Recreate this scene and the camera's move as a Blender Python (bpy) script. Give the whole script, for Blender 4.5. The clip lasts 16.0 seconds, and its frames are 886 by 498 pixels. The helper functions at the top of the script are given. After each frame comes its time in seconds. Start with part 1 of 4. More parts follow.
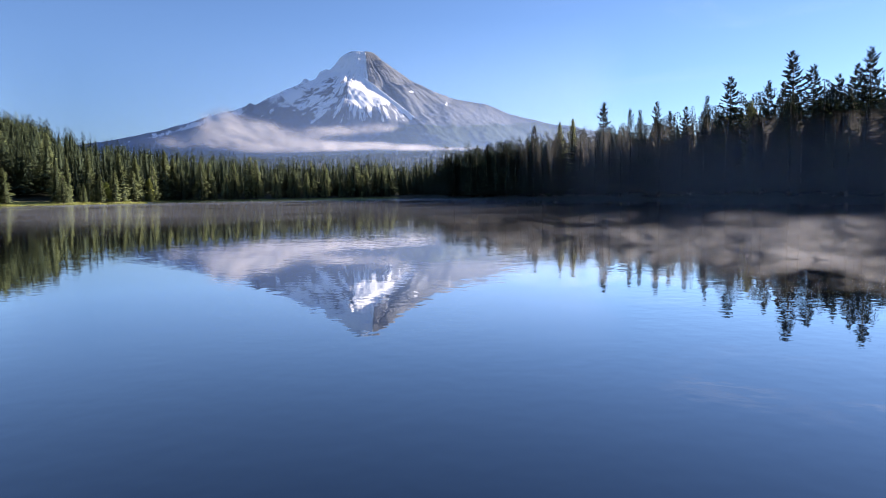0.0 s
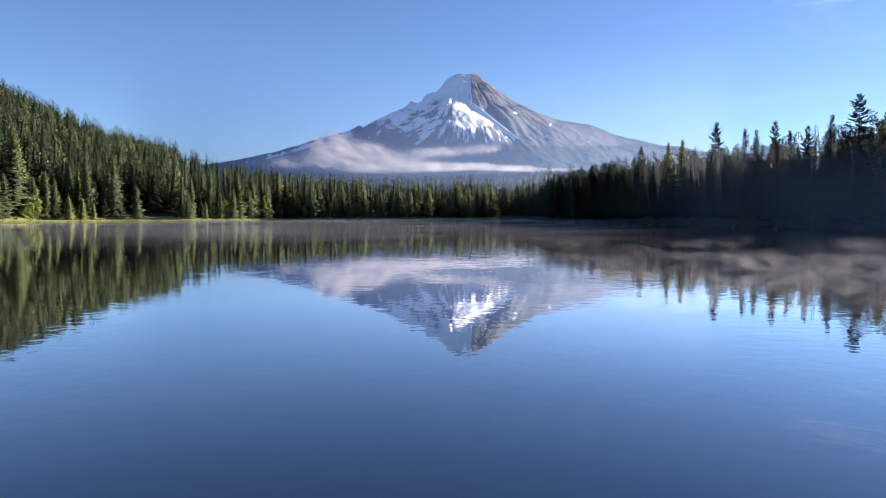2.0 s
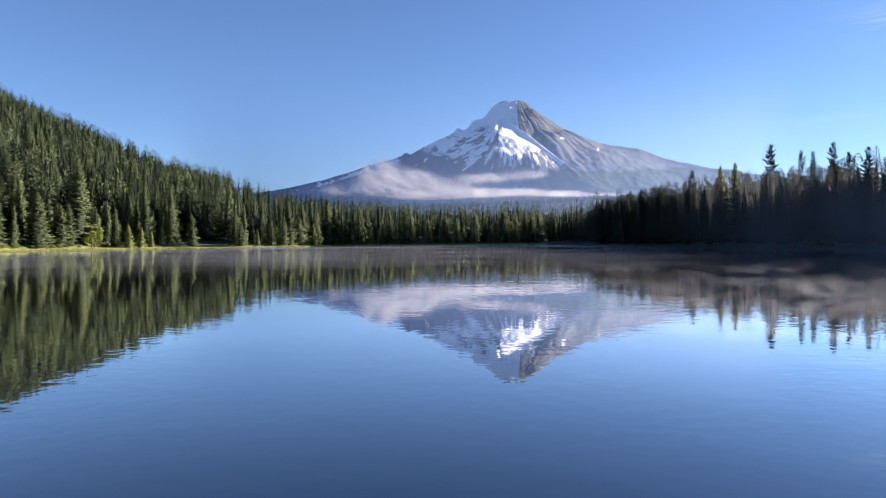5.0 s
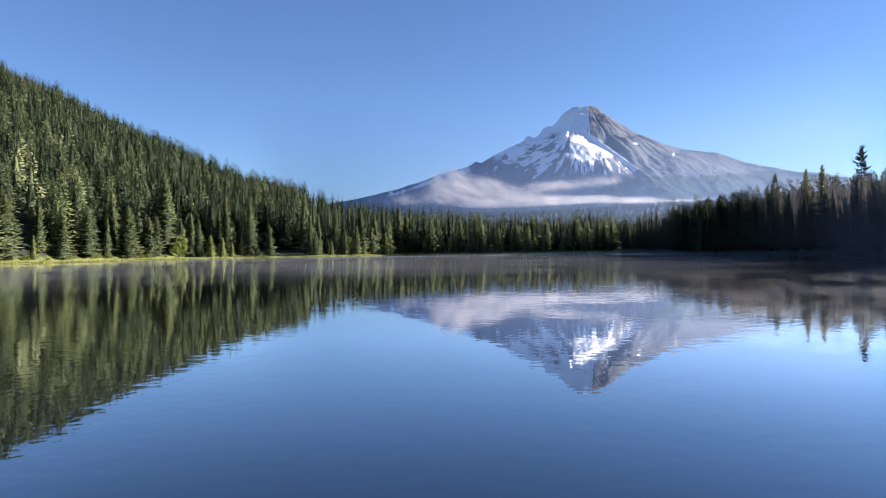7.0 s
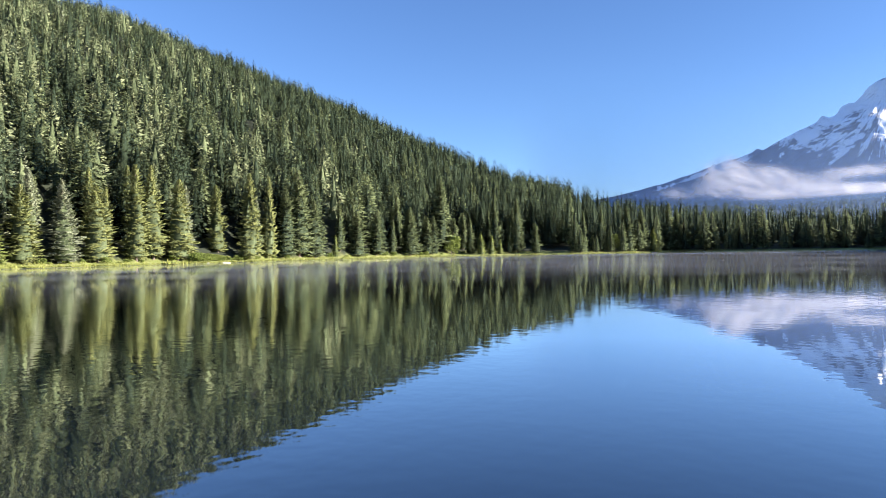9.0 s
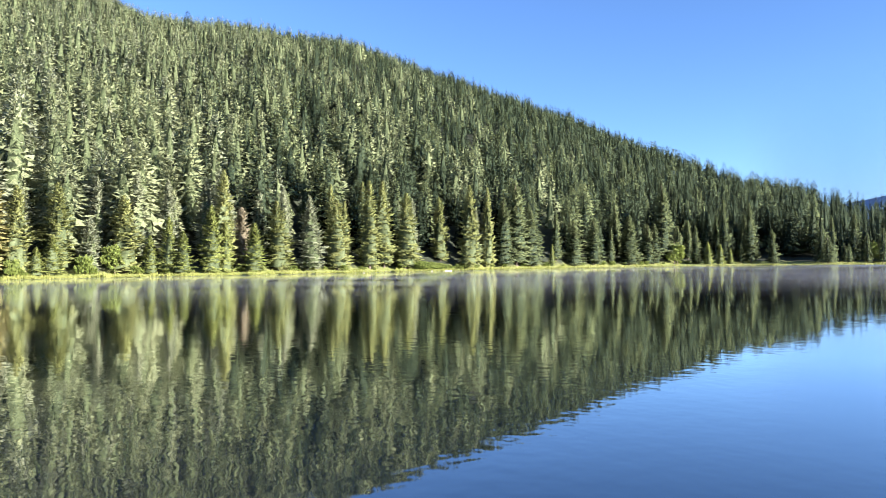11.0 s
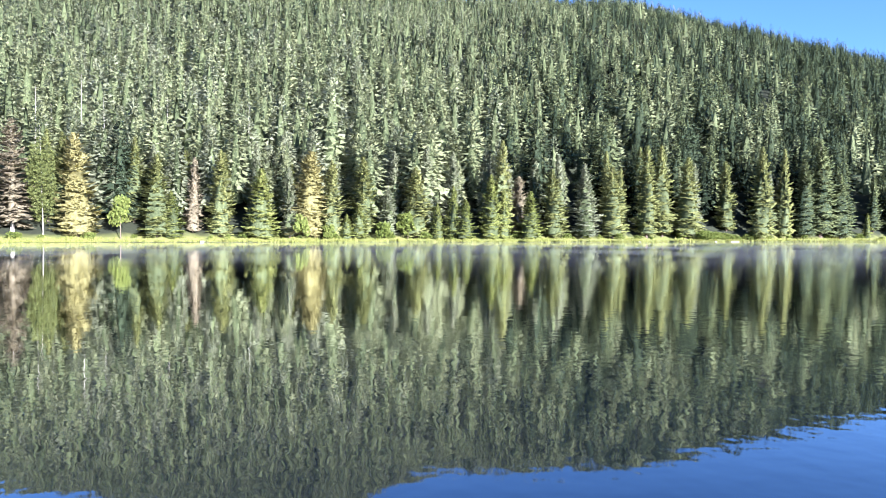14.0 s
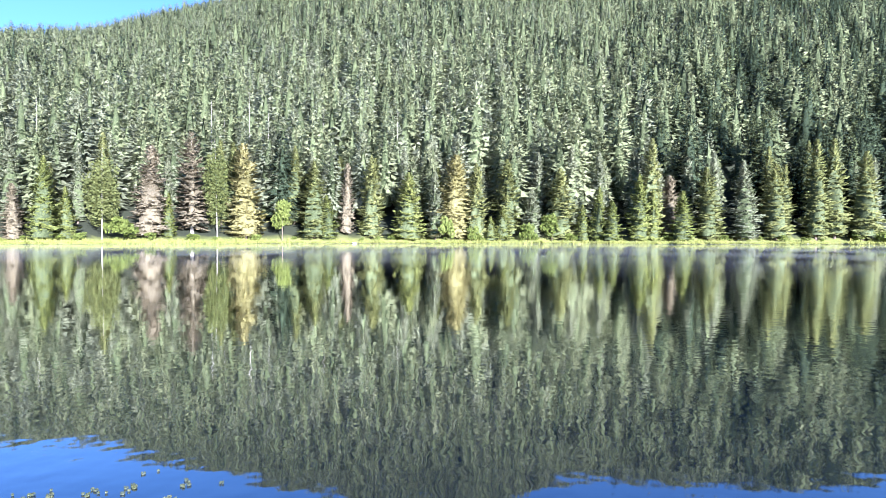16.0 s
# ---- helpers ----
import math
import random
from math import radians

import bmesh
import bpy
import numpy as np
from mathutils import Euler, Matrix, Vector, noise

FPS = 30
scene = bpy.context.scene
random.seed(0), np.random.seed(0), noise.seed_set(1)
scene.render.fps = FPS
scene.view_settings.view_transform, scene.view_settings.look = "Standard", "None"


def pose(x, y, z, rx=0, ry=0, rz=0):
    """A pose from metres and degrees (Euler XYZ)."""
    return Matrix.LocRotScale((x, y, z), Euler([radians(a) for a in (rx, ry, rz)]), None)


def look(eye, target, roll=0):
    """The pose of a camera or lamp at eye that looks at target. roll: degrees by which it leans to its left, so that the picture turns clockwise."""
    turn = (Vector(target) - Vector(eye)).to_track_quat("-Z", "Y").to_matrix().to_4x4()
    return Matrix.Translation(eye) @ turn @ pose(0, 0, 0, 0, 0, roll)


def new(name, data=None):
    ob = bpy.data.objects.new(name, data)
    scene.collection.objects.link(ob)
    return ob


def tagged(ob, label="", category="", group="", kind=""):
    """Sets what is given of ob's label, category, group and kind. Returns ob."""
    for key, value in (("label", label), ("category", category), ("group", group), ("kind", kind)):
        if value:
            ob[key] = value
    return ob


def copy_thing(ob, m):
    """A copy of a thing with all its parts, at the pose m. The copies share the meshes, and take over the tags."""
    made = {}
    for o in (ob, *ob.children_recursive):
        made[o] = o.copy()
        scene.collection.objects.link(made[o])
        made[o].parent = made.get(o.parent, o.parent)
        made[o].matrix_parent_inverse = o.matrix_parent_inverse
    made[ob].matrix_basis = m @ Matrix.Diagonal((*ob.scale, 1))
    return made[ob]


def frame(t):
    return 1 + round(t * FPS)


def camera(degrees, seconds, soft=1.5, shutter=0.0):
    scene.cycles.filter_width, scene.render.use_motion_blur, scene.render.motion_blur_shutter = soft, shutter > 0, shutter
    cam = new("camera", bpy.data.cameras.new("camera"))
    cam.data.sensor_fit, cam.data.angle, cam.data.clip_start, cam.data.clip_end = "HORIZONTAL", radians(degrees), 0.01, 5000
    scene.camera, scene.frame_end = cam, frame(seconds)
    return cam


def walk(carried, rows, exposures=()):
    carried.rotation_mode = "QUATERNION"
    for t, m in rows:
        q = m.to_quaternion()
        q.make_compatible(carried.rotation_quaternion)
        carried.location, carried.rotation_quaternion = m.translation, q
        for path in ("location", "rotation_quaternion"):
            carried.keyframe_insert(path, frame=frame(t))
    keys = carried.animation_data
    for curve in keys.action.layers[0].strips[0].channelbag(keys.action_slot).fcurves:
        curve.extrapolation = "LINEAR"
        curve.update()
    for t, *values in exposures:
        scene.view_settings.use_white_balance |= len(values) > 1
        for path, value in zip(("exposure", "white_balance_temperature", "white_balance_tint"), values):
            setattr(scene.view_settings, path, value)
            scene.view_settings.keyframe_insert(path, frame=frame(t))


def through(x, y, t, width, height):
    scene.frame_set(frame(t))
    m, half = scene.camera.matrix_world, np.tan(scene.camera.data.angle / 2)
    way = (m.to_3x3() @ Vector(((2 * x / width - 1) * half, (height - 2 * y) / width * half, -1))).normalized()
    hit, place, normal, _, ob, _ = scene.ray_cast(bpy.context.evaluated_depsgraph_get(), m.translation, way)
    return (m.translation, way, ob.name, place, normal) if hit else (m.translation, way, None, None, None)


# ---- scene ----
cam = camera(66.53, 16.0, soft=0.6)
EYE, ARM = 2.6, 0.3   # eye above the water, reach of the arms that turn the camera
ROWS = [
    (0.0, 0.00, -4.69, 0.94),
    (0.5, 2.79, -3.82, 0.97),
    (1.0, 6.77, -3.00, 0.69),
    (1.5, 8.59, -2.76, 0.34),
    (2.0, 8.57, -2.87, 0.18),
    (2.5, 8.97, -2.77, 0.23),
    (3.0, 10.12, -2.35, -0.15),
    (5.5, 13.54, -0.42, 0.52),
    (6.0, 14.89, -0.28, 0.35),
    (6.5, 16.03, -0.09, 0.62),
    (7.0, 18.52, 0.14, 0.79),
    (7.5, 22.88, 0.03, 0.52),
    (8.0, 28.37, -0.15, 0.48),
    (8.5, 33.96, -0.05, 0.74),
    (9.0, 40.71, 0.24, 0.97),
    (9.5, 47.45, 0.50, 1.03),
    (12.0, 65.07, 1.05, 0.11),
    (12.5, 69.71, 0.52, -0.21),
    (13.0, 75.24, -0.05, -0.36),
    (13.5, 79.44, -0.71, -0.25),
    (14.0, 81.83, -1.33, -0.18),
    (14.5, 83.40, -1.60, -0.05),
    (15.0, 85.89, -1.41, 0.08),
    (15.5, 89.65, -1.27, -0.01),
    (16.0, 93.95, -1.21, -0.14),
]
EXPOSURES = [(0.0, 1.72, 7100, 18), (7.0, 1.7, 6900, 15), (9.0, 2.0, 6600, 13), (12.0, 2.4, 6350, 13), (14.0, 2.45, 5750, 18), (16.0, 2.5, 5500, 20)]
walk(cam, [(t, pose(-ARM * math.sin(radians(yaw)), ARM * math.cos(radians(yaw)), EYE, 90 + pitch, roll, yaw))
           for t, yaw, pitch, roll in ROWS],
     exposures=EXPOSURES)

# ---- world and sun ----
SUN_RIGHT, SUN_UP = 62.0, 14.0      # degrees to the right of ahead, and above the horizon
world = bpy.data.worlds.new("morning_sky")
scene.world = world
world.use_nodes = True
wn = world.node_tree
sky = wn.nodes.new("ShaderNodeTexSky")
sky.sky_type, sky.sun_disc = "NISHITA", False
sky.sun_elevation, sky.sun_rotation = radians(SUN_UP), radians(SUN_RIGHT)
sky.altitude, sky.air_density, sky.dust_density, sky.ozone_density = 1100, 1.0, 0.1, 4.0
deep_blue = wn.nodes.new("ShaderNodeMix")
deep_blue.data_type, deep_blue.blend_type = "RGBA", "MULTIPLY"
deep_blue.inputs[0].default_value, deep_blue.inputs[7].default_value = 1.0, (0.89, 0.97, 1.14, 1)
wn.links.new(sky.outputs[0], deep_blue.inputs[6])
wn.links.new(deep_blue.outputs[2], wn.nodes["Background"].inputs[0])
wn.nodes["Background"].inputs[1].default_value = 0.058
sun = new("sun", bpy.data.lights.new("sun", "SUN"))
sun.data.energy, sun.data.angle, sun.data.color = 5.0, radians(0.6), (1.0, 0.94, 0.83)
sun.matrix_world = look((math.sin(radians(SUN_RIGHT)) * 50, math.cos(radians(SUN_RIGHT)) * 50, math.tan(radians(SUN_UP)) * 50), (0, 0, 0))

# ---- materials ----


def material(name):
    m = bpy.data.materials.new(name)
    m.use_nodes = True
    m.node_tree.nodes.clear()
    return m, m.node_tree.nodes, m.node_tree.links


def node(nodes, links, kind, inputs=(), **settings):
    """A node; inputs: pairs of socket and value or output."""
    n = nodes.new(kind)
    for key, value in settings.items():
        setattr(n, key, value)
    for socket, value in inputs:
        if isinstance(value, bpy.types.NodeSocket):
            links.new(value, n.inputs[socket])
        else:
            n.inputs[socket].default_value = value
    return n


def ramp(nodes, links, fac, stops):
    n = nodes.new("ShaderNodeValToRGB")
    while len(n.color_ramp.elements) < len(stops):
        n.color_ramp.elements.new(0.5)
    for e, (p, c) in zip(n.color_ramp.elements, stops):
        e.position, e.color = p, (*c, 1)
    links.new(fac, n.inputs[0])
    return n.outputs[0]


def grey(nodes, links, fac, a, b, lo=0.0, hi=1.0):
    return node(nodes, links, "ShaderNodeMapRange", [(0, fac), (1, a), (2, b), (3, lo), (4, hi)], interpolation_type="SMOOTHSTEP").outputs[0]


def maths(nodes, links, op, a, b=0.0):
    return node(nodes, links, "ShaderNodeMath", [(0, a), (1, b)], operation=op).outputs[0]


def mix_rgb(nodes, links, fac, a, b, blend="MIX"):
    n = nodes.new("ShaderNodeMix")
    n.data_type, n.blend_type = "RGBA", blend
    for socket, value in ((n.inputs[0], fac), (n.inputs[6], a), (n.inputs[7], b)):
        if isinstance(value, bpy.types.NodeSocket):
            links.new(value, socket)
        else:
            socket.default_value = value if isinstance(value, float) else (*value, 1)
    return n.outputs[2]


def foliage(name, dark, mid, light, through=0.24, porous=0.22):
    """Needles or leaves: colour changes from spray to spray and from tree to tree."""
    m, n, l = material(name)
    geo = node(n, l, "ShaderNodeNewGeometry")
    info = node(n, l, "ShaderNodeObjectInfo")
    tint = node(n, l, "ShaderNodeAttribute", attribute_name="tint")
    fine = node(n, l, "ShaderNodeTexNoise", [("Scale", 2.2), ("Detail", 3.0), ("Vector", geo.outputs["Position"])])
    a = maths(n, l, "MULTIPLY", geo.outputs["Random Per Island"], 0.22)
    b = maths(n, l, "MULTIPLY", tint.outputs["Fac"], 0.42)
    c = maths(n, l, "MULTIPLY", info.outputs["Random"], 0.25)
    d = maths(n, l, "MULTIPLY", grey(n, l, fine.outputs["Fac"], 0.36, 0.64), 0.4)
    fac = maths(n, l, "SUBTRACT", maths(n, l, "ADD", maths(n, l, "ADD", a, b), maths(n, l, "ADD", c, d)), 0.15)
    col = ramp(n, l, fac, [(0.0, dark), (0.5, mid), (1.0, light)])
    diff = node(n, l, "ShaderNodeBsdfPrincipled", [("Base Color", col), ("Roughness", 0.7), ("Specular IOR Level", 0.08)])
    lit = node(n, l, "ShaderNodeBsdfTranslucent", [("Color", col)])
    mix = node(n, l, "ShaderNodeMixShader", [(0, through), (1, diff.outputs[0]), (2, lit.outputs[0])])
    clear = node(n, l, "ShaderNodeBsdfTransparent")            # daylight between the needles
    mix = node(n, l, "ShaderNodeMixShader", [(0, porous), (1, mix.outputs[0]), (2, clear.outputs[0])])
    node(n, l, "ShaderNodeOutputMaterial", [(0, mix.outputs[0])])
    return m


FIR = foliage("fir_needles", (0.065, 0.08, 0.046), (0.195, 0.222, 0.122), (0.31, 0.34, 0.195))
# needles darkened to carry the shade of the backlit and side-lit woods
SHADED_NEEDLES = foliage("shaded_needles", (0.012, 0.02, 0.012), (0.034, 0.05, 0.029), (0.07, 0.092, 0.05), through=0.1)
# fir needles dimmed for the side shade at the head of the lake
HALF_SHADED = foliage("half_shaded_needles", (0.02, 0.032, 0.018), (0.085, 0.108, 0.053), (0.21, 0.24, 0.115))
SILVER = foliage("silver_fir_needles", (0.08, 0.094, 0.066), (0.2, 0.222, 0.146), (0.285, 0.31, 0.21))
# darker green for crown cores, standing for the shade between the boughs
INNER_SHADE = foliage("inner_shade_needles", (0.026, 0.036, 0.019), (0.066, 0.084, 0.042), (0.12, 0.144, 0.074), through=0.05, porous=0.0)
YELLOW = foliage("young_fir_needles", (0.06, 0.078, 0.022), (0.165, 0.195, 0.06), (0.285, 0.305, 0.108))
RUST = foliage("dying_needles", (0.12, 0.104, 0.072), (0.225, 0.198, 0.138), (0.34, 0.3, 0.22))
SHORE_FIR = foliage("shore_fir_needles", (0.05, 0.062, 0.022), (0.17, 0.19, 0.072), (0.3, 0.31, 0.13))
POPLAR = foliage("poplar_leaves", (0.06, 0.078, 0.022), (0.115, 0.135, 0.048), (0.18, 0.195, 0.08), through=0.3)
GOLD = foliage("golden_needles", (0.13, 0.125, 0.05), (0.27, 0.255, 0.11), (0.4, 0.365, 0.19))
LEAF = foliage("alder_leaves", (0.07, 0.1, 0.022), (0.15, 0.19, 0.05), (0.25, 0.285, 0.09), through=0.35)


def bark_material(name, a, b):
    m, n, l = material(name)
    co = node(n, l, "ShaderNodeTexCoord")
    mp = node(n, l, "ShaderNodeMapping", [("Vector", co.outputs["Object"]), ("Scale", (6, 6, 0.9))])
    t = node(n, l, "ShaderNodeTexNoise", [("Scale", 2.0), ("Detail", 6.0), ("Vector", mp.outputs[0])])
    col = ramp(n, l, t.outputs["Fac"], [(0.3, a), (0.7, b)])
    bump = node(n, l, "ShaderNodeBump", [("Strength", 0.6), ("Distance", 0.05), ("Height", t.outputs["Fac"])])
    s = node(n, l, "ShaderNodeBsdfPrincipled", [("Base Color", col), ("Roughness", 0.9), ("Normal", bump.outputs[0])])
    node(n, l, "ShaderNodeOutputMaterial", [(0, s.outputs[0])])
    return m


BARK = bark_material("fir_bark", (0.06, 0.045, 0.035), (0.17, 0.135, 0.11))
GREY_WOOD = bark_material("weathered_snag_wood", (0.28, 0.26, 0.24), (0.5, 0.47, 0.44))


def ground_material():
    m, n, l = material("lakeside_ground")
    pos = node(n, l, "ShaderNodeNewGeometry").outputs["Position"]
    big = node(n, l, "ShaderNodeTexNoise", [("Scale", 0.05), ("Detail", 5.0), ("Vector", pos)])
    fine = node(n, l, "ShaderNodeTexNoise", [("Scale", 1.3), ("Detail", 6.0), ("Vector", pos)])
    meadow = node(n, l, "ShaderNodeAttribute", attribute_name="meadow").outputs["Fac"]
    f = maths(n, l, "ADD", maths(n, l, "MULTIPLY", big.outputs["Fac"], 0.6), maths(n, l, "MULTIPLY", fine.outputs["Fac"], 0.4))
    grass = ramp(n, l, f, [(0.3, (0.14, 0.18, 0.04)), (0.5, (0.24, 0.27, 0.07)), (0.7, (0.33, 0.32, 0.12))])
    # forest floor darkened so that the gaps between trees look shaded
    shaded_duff = ramp(n, l, f, [(0.3, (0.01, 0.015, 0.007)), (0.7, (0.024, 0.032, 0.015))])
    col = mix_rgb(n, l, meadow, shaded_duff, grass)
    bump = node(n, l, "ShaderNodeBump", [("Strength", 0.8), ("Distance", 0.15), ("Height", fine.outputs["Fac"])])
    s = node(n, l, "ShaderNodeBsdfPrincipled", [("Base Color", col), ("Roughness", 0.95), ("Normal", bump.outputs[0])])
    node(n, l, "ShaderNodeOutputMaterial", [(0, s.outputs[0])])
    return m


def water_material():
    m, n, l = material("still_lake_water")
    pos = node(n, l, "ShaderNodeNewGeometry").outputs["Position"]
    small = node(n, l, "ShaderNodeTexNoise", [("Scale", 2.6), ("Detail", 1.0), ("Vector", pos)])
    broad = node(n, l, "ShaderNodeTexNoise", [("Scale", 0.6), ("Detail", 2.0), ("Vector", pos)])
    gusts = node(n, l, "ShaderNodeTexNoise", [("Scale", 0.035), ("Detail", 3.0), ("Vector", pos)])
    stir = grey(n, l, gusts.outputs["Fac"], 0.42, 0.62)
    hgt = maths(n, l, "ADD", maths(n, l, "MULTIPLY", small.outputs["Fac"], 0.6), broad.outputs["Fac"])
    hgt = maths(n, l, "MULTIPLY", hgt, maths(n, l, "ADD", maths(n, l, "MULTIPLY", stir, 0.7), 0.4))
    bump = node(n, l, "ShaderNodeBump", [("Strength", 0.135), ("Distance", 0.05), ("Height", hgt)])
    deep = node(n, l, "ShaderNodeBsdfDiffuse", [("Color", (0.0015, 0.005, 0.014, 1))])
    far = grey(n, l, node(n, l, "ShaderNodeVectorMath", [(0, pos)], operation="LENGTH").outputs["Value"], 235.0, 300.0)
    lanes = node(n, l, "ShaderNodeTexNoise", [("Scale", 0.02), ("Detail", 3.0), ("Vector", node(n, l, "ShaderNodeMapping", [("Vector", pos), ("Scale", (0.5, 2.2, 1))]).outputs[0])])
    ruffle = maths(n, l, "MULTIPLY", far, grey(n, l, lanes.outputs["Fac"], 0.45, 0.6))
    rough = maths(n, l, "ADD", maths(n, l, "MULTIPLY", ruffle, 0.16), maths(n, l, "ADD", maths(n, l, "MULTIPLY", stir, 0.025), 0.015))
    gloss = node(n, l, "ShaderNodeBsdfGlossy", [("Color", (1, 1, 1, 1)), ("Roughness", rough), ("Normal", bump.outputs[0])])
    fres = node(n, l, "ShaderNodeFresnel", [("IOR", 1.33), ("Normal", bump.outputs[0])])
    shine = node(n, l, "ShaderNodeMath", [(0, fres.outputs[0]), (1, 2.15)], operation="MULTIPLY", use_clamp=True)
    mix = node(n, l, "ShaderNodeMixShader", [(0, shine.outputs[0]), (1, deep.outputs[0]), (2, gloss.outputs[0])])
    node(n, l, "ShaderNodeOutputMaterial", [(0, mix.outputs[0])])
    return m


def rock_snow_material():
    m, n, l = material("volcano_rock_and_snow")
    pos = node(n, l, "ShaderNodeNewGeometry").outputs["Position"]
    uv = node(n, l, "ShaderNodeUVMap", uv_map="slope")
    snow_fall = node(n, l, "ShaderNodeAttribute", attribute_name="snow").outputs["Fac"]
    wood = node(n, l, "ShaderNodeAttribute", attribute_name="wooded").outputs["Fac"]
    streak = node(n, l, "ShaderNodeTexNoise", [("Scale", 9.0), ("Detail", 8.0), ("Roughness", 0.62), ("Distortion", 0.5), ("Vector", uv.outputs[0])])
    grain = node(n, l, "ShaderNodeTexNoise", [("Scale", 0.03), ("Detail", 8.0), ("Roughness", 0.65), ("Vector", pos)])
    f = maths(n, l, "ADD", streak.outputs["Fac"], maths(n, l, "MULTIPLY", maths(n, l, "SUBTRACT", grain.outputs["Fac"], 0.5), 0.3))
    edge = maths(n, l, "ADD", f, snow_fall)
    snow = grey(n, l, edge, 0.95, 1.03)
    rock = ramp(n, l, grain.outputs["Fac"], [(0.3, (0.085, 0.094, 0.115)), (0.55, (0.125, 0.135, 0.16)), (0.75, (0.18, 0.19, 0.215))])
    trees = ramp(n, l, grain.outputs["Fac"], [(0.3, (0.02, 0.035, 0.025)), (0.7, (0.05, 0.075, 0.05))])
    col = mix_rgb(n, l, wood, mix_rgb(n, l, snow, rock, (0.82, 0.83, 0.86)), trees)
    bump = node(n, l, "ShaderNodeBump", [("Strength", 0.7), ("Distance", 14.0), ("Height", grain.outputs["Fac"])])
    s = node(n, l, "ShaderNodeBsdfPrincipled", [("Base Color", col), ("Roughness", 0.85), ("Specular IOR Level", 0.1), ("Normal", bump.outputs[0])])
    node(n, l, "ShaderNodeOutputMaterial", [(0, s.outputs[0])])
    return m


def vapour_material(name, scale, low, high, most, stretch=(1, 1, 1), colour=(0.9, 0.9, 0.92), distortion=0.5, solid=0.0, detail=5.0, rough=0.55):
    """Thin lit vapour: a translucent white that clears away between the wisps; 'thick' is the sheet's own thickness."""
    m, n, l = material(name)
    pos = node(n, l, "ShaderNodeNewGeometry").outputs["Position"]
    mp = node(n, l, "ShaderNodeMapping", [("Vector", pos), ("Scale", stretch)])
    t = node(n, l, "ShaderNodeTexNoise", [("Scale", scale), ("Detail", detail), ("Roughness", rough), ("Distortion", distortion), ("Vector", mp.outputs[0])])
    thick = node(n, l, "ShaderNodeAttribute", attribute_name="thick").outputs["Fac"]
    body = maths(n, l, "ADD", t.outputs["Fac"], maths(n, l, "MULTIPLY", thick, solid))
    a = grey(n, l, body, low, high, 0.0, most)
    a = maths(n, l, "MULTIPLY", a, grey(n, l, thick, 0.0, 0.4) if solid else thick)
    d = node(n, l, "ShaderNodeBsdfDiffuse", [("Color", (*colour, 1))])
    tr = node(n, l, "ShaderNodeBsdfTranslucent", [("Color", (*colour, 1))])
    both = node(n, l, "ShaderNodeMixShader", [(0, 0.5), (1, d.outputs[0]), (2, tr.outputs[0])])
    clear = node(n, l, "ShaderNodeBsdfTransparent")
    mix = node(n, l, "ShaderNodeMixShader", [(0, a), (1, clear.outputs[0]), (2, both.outputs[0])])
    node(n, l, "ShaderNodeOutputMaterial", [(0, mix.outputs[0])])
    return m


# ---- mesh helpers ----


def mesh_of(name, verts, tris, mat, smooth=False, normals=None, second=None, inner=None, **floats):
    """A triangle mesh from arrays, with named values on its points."""
    verts, tris = np.asarray(verts, np.float32), np.asarray(tris, np.int32)
    if normals is not None:                                # every face looks the way its crown bulges
        a, b, c = (verts[tris[:, k]] for k in range(3))
        away = (np.cross(b - a, c - a) * normals[tris].sum(axis=1)).sum(axis=1) < 0
        tris = np.where(away[:, None], tris[:, ::-1], tris)
    me = bpy.data.meshes.new(name)
    me.vertices.add(len(verts))
    me.vertices.foreach_set("co", verts.ravel())
    me.loops.add(len(tris) * 3)
    me.loops.foreach_set("vertex_index", tris.ravel())
    me.polygons.add(len(tris))
    me.polygons.foreach_set("loop_start", np.arange(0, len(tris) * 3, 3, dtype=np.int32))
    me.polygons.foreach_set("use_smooth", np.full(len(tris), smooth))
    for key, values in floats.items():
        me.attributes.new(key, "FLOAT", "POINT").data.foreach_set("value", np.asarray(values, np.float32))
    me.materials.append(mat)
    if second:
        me.materials.append(second)
        me.polygons.foreach_set("material_index", np.asarray(inner, np.int32))
    me.update(calc_edges=True)
    if normals is not None:
        me.normals_split_custom_set_from_vertices(normals)
    return me


def crown_normals(v, height, lift=0.35, spread=0.35, seed=1):
    """Normals that follow the round of a crown, with some scatter from spray to spray."""
    v = np.asarray(v)
    r = np.maximum(np.hypot(v[:, 0], v[:, 1]), 1e-6)
    n = np.stack([v[:, 0] / r, v[:, 1] / r, np.full(len(v), lift)], -1)
    n += np.random.default_rng(seed).normal(0, spread, (len(v) // 4 + 2, 3)).repeat(4, axis=0)[:len(v)]
    return n / np.linalg.norm(n, axis=1)[:, None]


def lattice(nu, nv, wrap=False, flip=False):
    """Triangles of a grid of nu x nv points."""
    if flip:
        return lattice(nu, nv, wrap)[:, ::-1]
    i, j = np.meshgrid(np.arange(nu if wrap else nu - 1), np.arange(nv - 1), indexing="ij")
    a, b = i * nv + j, ((i + 1) % nu) * nv + j
    return np.concatenate([np.stack([a, b, b + 1], -1).reshape(-1, 3), np.stack([a, b + 1, a + 1], -1).reshape(-1, 3)])


def hash01(i, j, seed):
    h = np.sin(i * 127.1 + j * 311.7 + seed * 74.7) * 43758.5453
    return h - np.floor(h)


